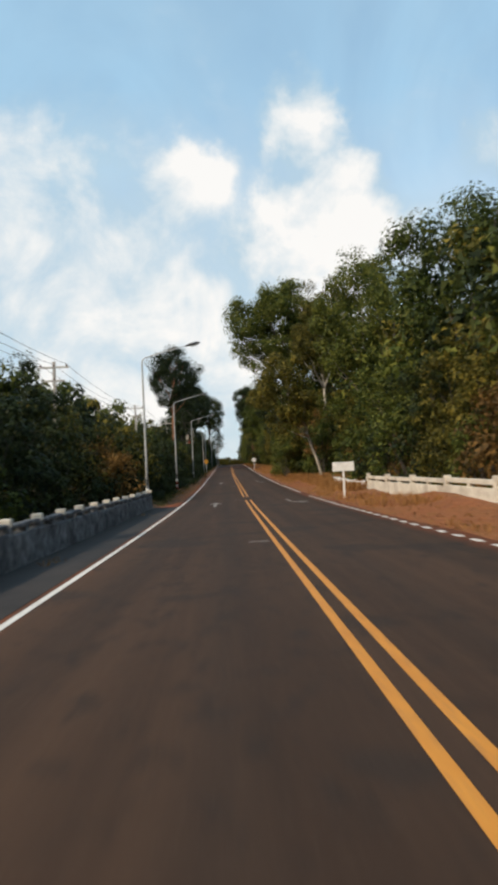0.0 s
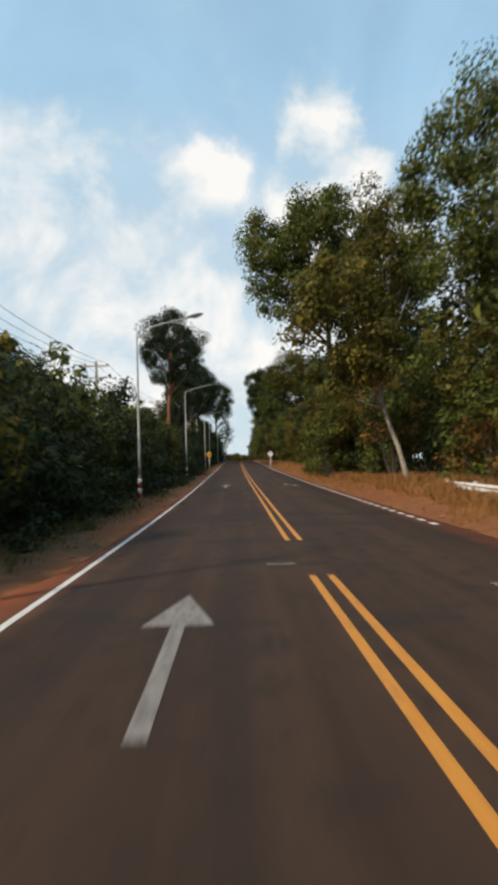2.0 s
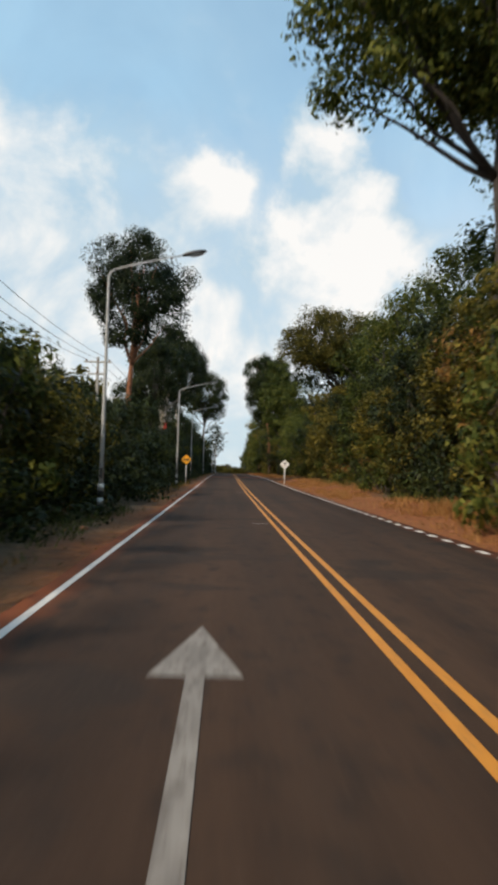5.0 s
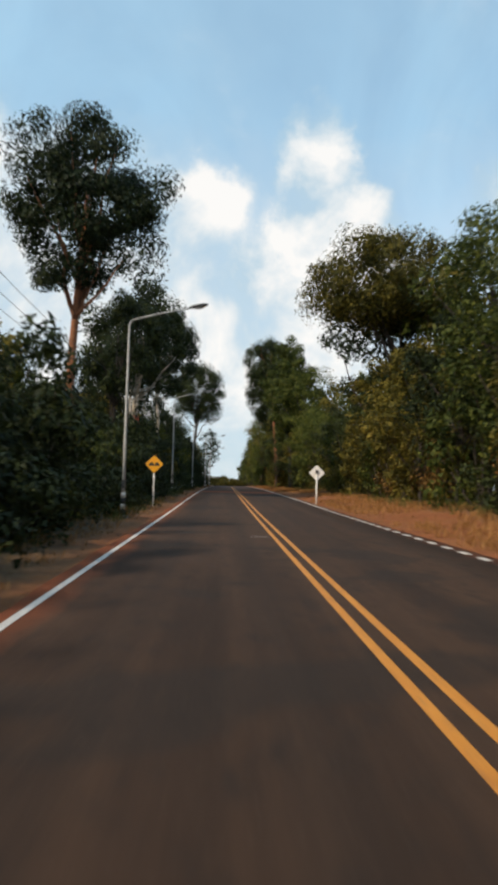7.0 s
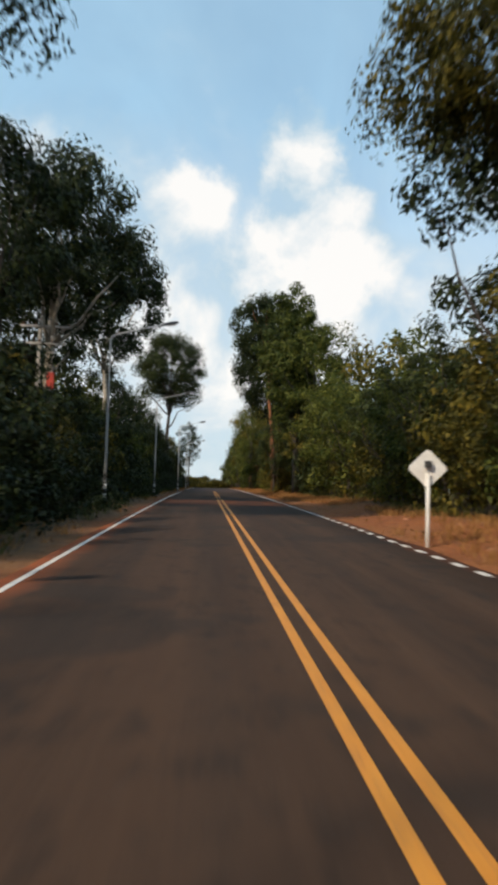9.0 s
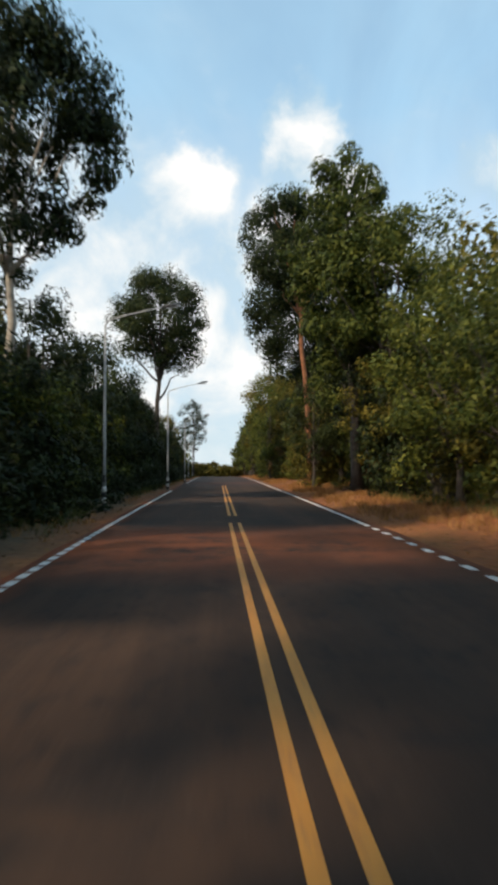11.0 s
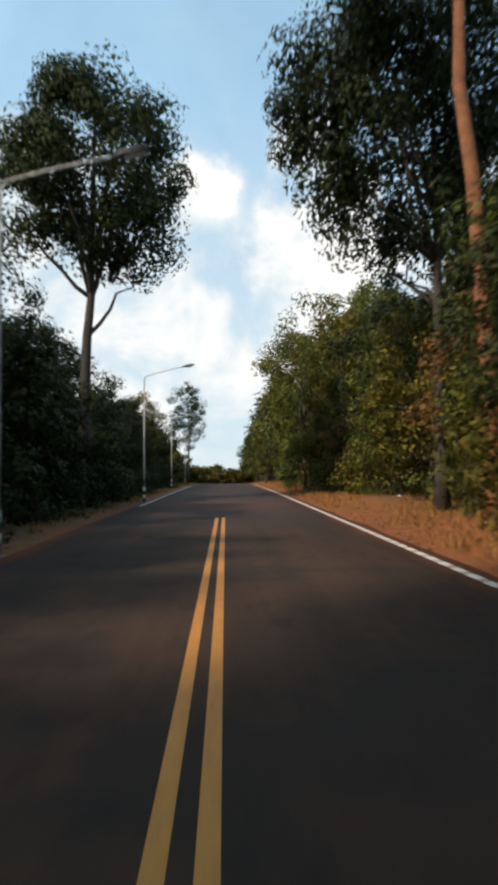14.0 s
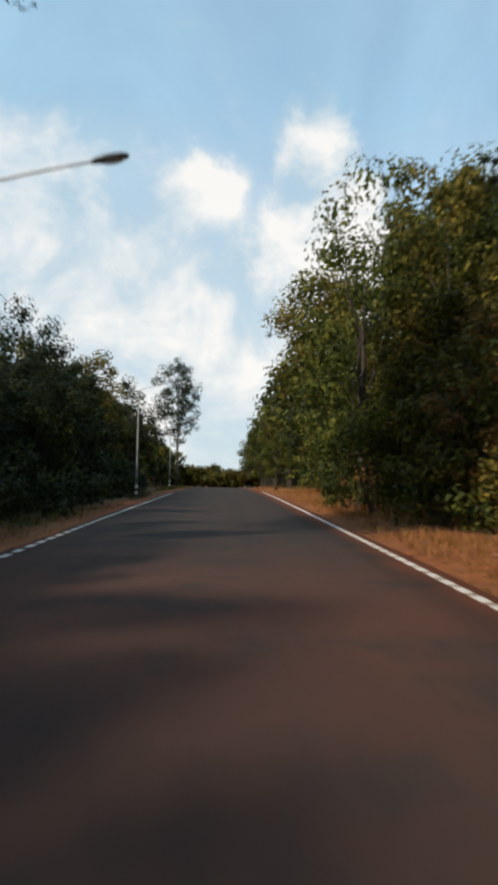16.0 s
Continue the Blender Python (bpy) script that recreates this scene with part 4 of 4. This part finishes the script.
# y, x, size
LAMPS = [(35.8, -4.5, 0.92), (59.1, -4.7, 0.895), (88.0, -4.7, 0.90), (115.3, -4.3, 0.82), (147.8, -4.95, 0.92), (167.6, -4.12, 0.85), (189.4, -3.2, 0.82), (210.6, -2.9, 0.74), (239.0, -3.6, 0.74), (270.0, -4.0, 0.78)]
for k, (yy, x, size) in enumerate(LAMPS):
    m = pose(x, yy, ground_z(x, yy))
    ob = lamp if k == 0 else copy_thing(lamp, m)
    ob.matrix_world = m @ Matrix.Scale(size, 4)
    if k == 1:
        for ch in ob.children:
            if ch.name.startswith("base_band") and ch.data.materials[0] == BLACK_PAINT:
                ch.data = ch.data.copy()
                ch.data.materials[0] = RED_PAINT
                ch["label"] = "painted red band"


# ---- power poles and wires ----
def make_power_pole():
    root = new("power_pole")
    tagged(root, "square concrete power pole with a wooden crossarm", "power pole", "power line")
    bm = bmesh.new()
    b2 = [(0.13, -0.4), (0.085, 9.4)]
    vs = [[bm.verts.new((sx * r, sy * r, z)) for sx, sy in ((-1, -1), (1, -1), (1, 1), (-1, 1))] for r, z in b2]
    bm.faces.new(vs[0][::-1]), bm.faces.new(vs[1])
    for k in range(4):
        bm.faces.new((vs[0][k], vs[0][(k + 1) % 4], vs[1][(k + 1) % 4], vs[1][k]))
    bmesh.ops.bevel(bm, geom=bm.edges[:], offset=0.015, segments=1, affect="EDGES")
    part("pole", bm, POLE_CONCRETE, root)
    for z, w in ((9.0, 1.0), (8.1, 0.7)):
        bm = bmesh.new()
        box(bm, -w, -0.16, z - 0.06, w, -0.08, z + 0.06, 0.01)
        part("crossarm", bm, POLE_CONCRETE, root)
        for sx in (-0.85, 0.0, 0.85):
            if abs(sx) * 0.9 > w:
                continue
            bm = bmesh.new()
            tube(bm, [(sx * w, -0.12, z + 0.06), (sx * w, -0.12, z + 0.12), (sx * w, -0.12, z + 0.2)], [0.05, 0.06, 0.035], 8)
            part("insulator", bm, PORCELAIN, root, smooth=True)
    return root


pp = make_power_pole()
POLES = [(-11.6, 8.0), (-11.4, 45.0), (-10.8, 80.0), (-10.5, 117.0), (-9.2, 152.0), (-9.6, 190.0), (-9.2, 226.0), (-8.8, 262.0)]
for k, (x, yy) in enumerate(POLES):
    m = pose(x, yy, ground_z(x, yy))
    if k == 0:
        pp.matrix_world = m
    else:
        copy_thing(pp, m)
twin = copy_thing(pp, pose(-8.6, 152.2, ground_z(-8.6, 152.2)))
twin["label"] = "twin concrete power pole with a small red panel"
bm = bmesh.new()
box(bm, -0.20, -0.125, 5.7, 0.20, -0.10, 6.6, 0.006)
part("panel", bm, RED_PAINT, twin, "small red panel")
for o in (-0.85, 0.0, 0.85):
    for (xa, ya), (xb, yb) in zip(POLES, POLES[1:]):
        bm = bmesh.new()
        za, zb = ground_z(xa, ya) + 9.2, ground_z(xb, yb) + 9.2
        pts = [(xa + o + (xb - xa) * s_ / 12, ya - 0.12 + (yb - ya) * s_ / 12, za + (zb - za) * s_ / 12 - 0.7 * (1 - (s_ / 6 - 1) ** 2)) for s_ in range(13)]
        tube(bm, pts, [0.014] * 13, 5)
        tagged(link("power_wire", bm, CABLE), "black power wire between concrete poles", "wire", "power line")


# ---- signs ----
def diamond(bm, half, y0, y1, cut=0.1):
    pts = []
    for k in range(4):
        a_ = math.pi / 2 * k
        for da in (-cut, cut):
            pts.append((half * math.cos(a_ + da) * (1 - abs(math.sin(da)) * 0.3), half * math.sin(a_ + da) * (1 - abs(math.sin(da)) * 0.3)))
    prism(bm, pts, y0, y1)


def sign_warning():
    x, yy = -4.18, 124.7
    z = ground_z(x, yy)
    root = empty("warning_sign", pose(x, yy, z, 0, 0, 4), "yellow diamond warning sign with black hump symbol on white post", "road sign")
    bm = bmesh.new()
    tube(bm, [(0, 0.05, -0.4), (0, 0.05, 1.9)], [0.04, 0.04], 10)
    part("post", bm, WHITE_PAINT, root, smooth=True)
    h = 2.46 - z
    bm = bmesh.new()
    diamond(bm, 0.45, -0.012, 0.0)
    ob = part("plate", bm, BLACK_PAINT, root, "black edge of the plate")
    ob.location.z = h
    bm = bmesh.new()
    diamond(bm, 0.42, -0.016, -0.0125)
    ob = part("face", bm, YELLOW_SHEET, root, "yellow reflective face")
    ob.location.z = h
    bm = bmesh.new()
    pts = [(-0.27, -0.08), (0.27, -0.08), (0.27, -0.02)]
    for c in (0.13, -0.13):
        pts += [(c + 0.11 * math.cos(a_ * math.pi / 8), -0.02 + 0.11 * math.sin(a_ * math.pi / 8)) for a_ in range(0, 9)]
    pts += [(-0.27, -0.02)]
    prism(bm, pts, -0.021, -0.0165)
    ob = part("symbol", bm, BLACK_PAINT, root, "black double hump symbol")
    ob.location.z = h


def sign_back():
    x, yy = 4.90, 132.3
    z = ground_z(x, yy)
    root = empty("warning_sign", pose(x, yy, z, 0, 0, -6), "back of a diamond road sign, pale grey, on a cream post", "road sign")
    bm = bmesh.new()
    tube(bm, [(0, -0.05, -0.4), (0, -0.05, 1.75)], [0.05, 0.05], 10)
    part("post", bm, WHITE_PAINT, root, smooth=True)
    bm = bmesh.new()
    diamond(bm, 0.46, 0.0, 0.014)
    ob = part("plate", bm, WHITE_PAINT, root, "pale back of the plate")
    ob.location.z = 2.42 - z
    bm = bmesh.new()
    box(bm, -0.08, -0.115, 2.44 - z, 0.08, -0.004, 2.60 - z, 0.01)
    part("clamp", bm, DARK_METAL, root, "dark clamp")


def sign_board():
    x, yy = 5.75, 35.0
    z = ground_z(x, yy)
    root = empty("sign_board", pose(x, yy, z, 0, 0, -3), "white rectangular sign board on a pale post", "road sign")
    bm = bmesh.new()
    box(bm, -0.05, 0.0, -0.4, 0.05, 0.09, 1.55, 0.01)
    part("post", bm, WHITE_PAINT, root)
    bm = bmesh.new()
    box(bm, -0.56, -0.022, 1.42, 0.56, -0.004, 1.90, 0.008)
    part("board", bm, WHITE_PAINT, root, "white board")


sign_warning()
sign_back()
sign_board()


# ---- grass and small things on the verges ----
def grass(name, spots, blades, height, mat, label, seed):
    r = np.random.default_rng(seed)
    n = len(spots) * blades
    c = np.repeat(np.asarray(spots, float), blades, axis=0)
    c[:, :2] += r.normal(size=(n, 2)) * 0.12
    h = height * (0.5 + 0.8 * r.random(n))
    a_ = r.random(n) * math.tau
    side = np.stack([np.cos(a_), np.sin(a_), np.zeros(n)], 1) * 0.012
    lean_ = r.normal(size=(n, 3)) * np.array([1, 1, 0]) * (0.4 * h)[:, None]
    top = c + lean_ + np.stack([np.zeros(n), np.zeros(n), h], 1)
    c[:, 2] -= 0.03
    mid = c * 0.5 + top * 0.5 + np.stack([np.zeros(n), np.zeros(n), 0.12 * h], 1)
    co = np.stack([c - side, c + side, mid + side * 0.7, top, mid - side * 0.7], 1).reshape(-1, 3)
    me = bpy.data.meshes.new(name)
    me.vertices.add(5 * n)
    me.vertices.foreach_set("co", co.astype(np.float32).ravel())
    me.loops.add(5 * n)
    me.loops.foreach_set("vertex_index", np.arange(5 * n, dtype=np.int32))
    me.polygons.add(n)
    me.polygons.foreach_set("loop_start", np.arange(0, 5 * n, 5, dtype=np.int32))
    me.update(calc_edges=True)
    me.materials.append(mat)
    tagged(new(name, me), label, "grass", kind="stuff")


def spots_between(lo, hi, count, seed, thresh):
    r = random.Random(seed)
    out = []
    while len(out) < count:
        y_ = r.uniform(-5, 300)
        d = r.uniform(lo, hi)
        if noise.noise((d * 0.35, y_ * 0.12, seed * 1.7)) < thresh:
            continue
        x_ = road_x(y_, d)
        if (7.9 < x_ < 8.9 and y_ < 55) or (x_ < -3.6 and y_ < 34):
            continue
        out.append((x_, y_, ground_z(x_, y_)))
    return out


grass("dry_grass", spots_between(4.5, 9.5, 4600, 1, -0.16), 9, 0.24, STRAW, "dry straw-coloured grass on the sunny verge", 1)
tall_spots = [p_ for p_ in spots_between(5.9, 8.8, 4200, 6, -0.05) if 40 < p_[1] < 92]
grass("tall_dry_grass", tall_spots, 14, 0.52, STRAW, "tall orange-brown dry grass beyond the bridge", 6)
grass("dry_grass", spots_between(-7.2, -4.4, 1100, 2, -0.1), 9, 0.16, STRAW, "dry grass on the shaded verge", 2)
grass("green_grass", spots_between(7.4, 10.5, 1300, 3, 0.0), 9, 0.38, GRASS, "green grass tufts at the foot of the trees", 3)
grass("green_grass", spots_between(-8.2, -4.7, 2000, 4, -0.15), 9, 0.24, GRASS, "green grass tufts at the foot of the trees", 4)


# fallen leaves over verges and road edges
def fallen(count, seed):
    r = np.random.default_rng(seed)
    rr = random.Random(seed)
    cs = []
    while len(cs) < count:
        y_ = rr.uniform(2, 250)
        d = rr.choice((rr.uniform(3.4, 9.0), rr.uniform(-7.5, -3.4), rr.uniform(4.0, 6.5)))
        if -3.85 < d < -3.2 or 3.35 < d < 3.95:
            continue
        x_ = road_x(y_, d)
        if x_ < -3.6 and y_ < 36 or x_ > 8.0 and y_ < 56:
            continue
        z_ = road_z(y_) + 0.012 if -3.75 < d < 3.9 else ground_z(x_, y_) + 0.012
        cs.append((x_, y_, z_))
    n = len(cs)
    p = np.asarray(cs)
    a_ = r.random(n) * math.tau
    s_ = 0.03 + 0.045 * r.random(n)
    u = np.stack([np.cos(a_), np.sin(a_), r.normal(size=n) * 0.2], 1) * s_[:, None]
    v = np.stack([-np.sin(a_), np.cos(a_), r.normal(size=n) * 0.3], 1) * (s_ * 0.5)[:, None]
    co = np.stack([p - u, p + v, p + u + np.array([0, 0, 0.015]), p - v], 1).reshape(-1, 3)
    me = bpy.data.meshes.new("fallen_leaves")
    me.from_pydata(co.tolist(), [], [(4 * k, 4 * k + 1, 4 * k + 2, 4 * k + 3) for k in range(n)])
    me.materials.append(LEAF_DRY)
    tagged(new("fallen_leaves", me), "dry brown leaves scattered over the verges", "leaves", kind="stuff")


fallen(12000, 17)

# a few pale scraps on the verges
for k, (x, yy, w) in enumerate(((8.2, 191.0, 0.22), (7.4, 193.0, 0.12), (-5.0, 66.5, 0.3), (-4.6, 68.5, 0.18), (8.6, 206.0, 0.15))):
    bm = bmesh.new()
    bmesh.ops.create_grid(bm, x_segments=5, y_segments=5, size=w)
    for v in bm.verts:
        v.co.z = 0.05 + 0.06 * noise.noise(v.co * 9.0 + Vector((k, 0, 0)))
        v.co.x *= 1.0 + 0.4 * noise.noise(Vector((v.co.y * 7, k, 0)))
    ob = tagged(link("paper_scrap", bm, LITTER), "crumpled pale scrap lying on the verge", "litter", "scraps on the verge")
    ob.matrix_world = pose(x, yy, ground_z(x, yy), 0, 0, 50 * k)


# stones lying on the red soil
def make_stone(seed):
    bm = bmesh.new()
    bmesh.ops.create_icosphere(bm, subdivisions=1, radius=1.0)
    for v in bm.verts:
        v.co *= 0.75 + 0.4 * noise.noise(v.co * 1.3 + Vector((seed * 5.0, 0, 0)))
        v.co.z *= 0.6
    me = bpy.data.meshes.new("stone")
    bm.to_mesh(me)
    bm.free()
    me.materials.append(STONE)
    return me


stone_meshes = [make_stone(k) for k in range(4)]
r3 = random.Random(9)
for k in range(70):
    yy = r3.uniform(30, 240)
    d = r3.uniform(4.5, 7.5) if k % 4 else r3.uniform(-5.8, -4.3)
    x = road_x(yy, d)
    s_ = r3.uniform(0.05, 0.14)
    ob = new("stone", r3.choice(stone_meshes))
    ob.matrix_world = pose(x, yy, ground_z(x, yy) + s_ * 0.2, 0, 0, r3.uniform(0, 360)) @ Matrix.Diagonal((s_ * 1.2, s_, s_, 1))
    tagged(ob, "rough red-brown stone lying on the verge", "stone", "stones on the verge")

# dashes of the broken edge lines, last
dash_mesh = bpy.data.meshes.new("dash")
dash_mesh.from_pydata([(-0.07, -0.24, 0), (0.07, -0.24, 0), (0.07, 0.24, 0), (-0.07, 0.24, 0), (-0.07, -0.24, -0.02), (0.07, -0.24, -0.02), (0.07, 0.24, -0.02), (-0.07, 0.24, -0.02)],
                      [], [(0, 1, 2, 3), (4, 7, 6, 5), (0, 4, 5, 1), (1, 5, 6, 2), (2, 6, 7, 3), (3, 7, 4, 0)])
dash_mesh.materials.append(PAINT_WHITE)


def dashes(offset, y0, y1, label, pitch, long):
    root = empty("edge_line", pose(0, 0, 0), label, "road marking", kind="structure")
    yy = y0
    while yy < y1:
        ob = new("dash", dash_mesh)
        ob.parent = root
        slope = math.degrees(math.atan2(road_z(yy + 0.5) - road_z(yy - 0.5), 1.0))
        ob.matrix_basis = pose(road_x(yy, offset), yy, road_z(yy) + 0.008, slope) @ Matrix.Diagonal((1, long, 1, 1))
        yy += pitch


dashes(RIGHT_LINE, 2.0, 40.0, "broken white line along the road edge", 1.1, 0.98)
dashes(RIGHT_LINE, 45.0, 160.0, "broken white line along the road edge", 1.1, 0.98)
dashes(RIGHT_LINE, 160.5, 260.0, "closely broken white line along the road edge", 0.66, 0.98)
dashes(LEFT_LINE, 140.5, 187.0, "closely broken white line along the shaded road edge", 0.66, 0.9)
dashes(LEFT_LINE, 207.0, 250.0, "dusty broken white line along the road edge", 0.8, 0.95)
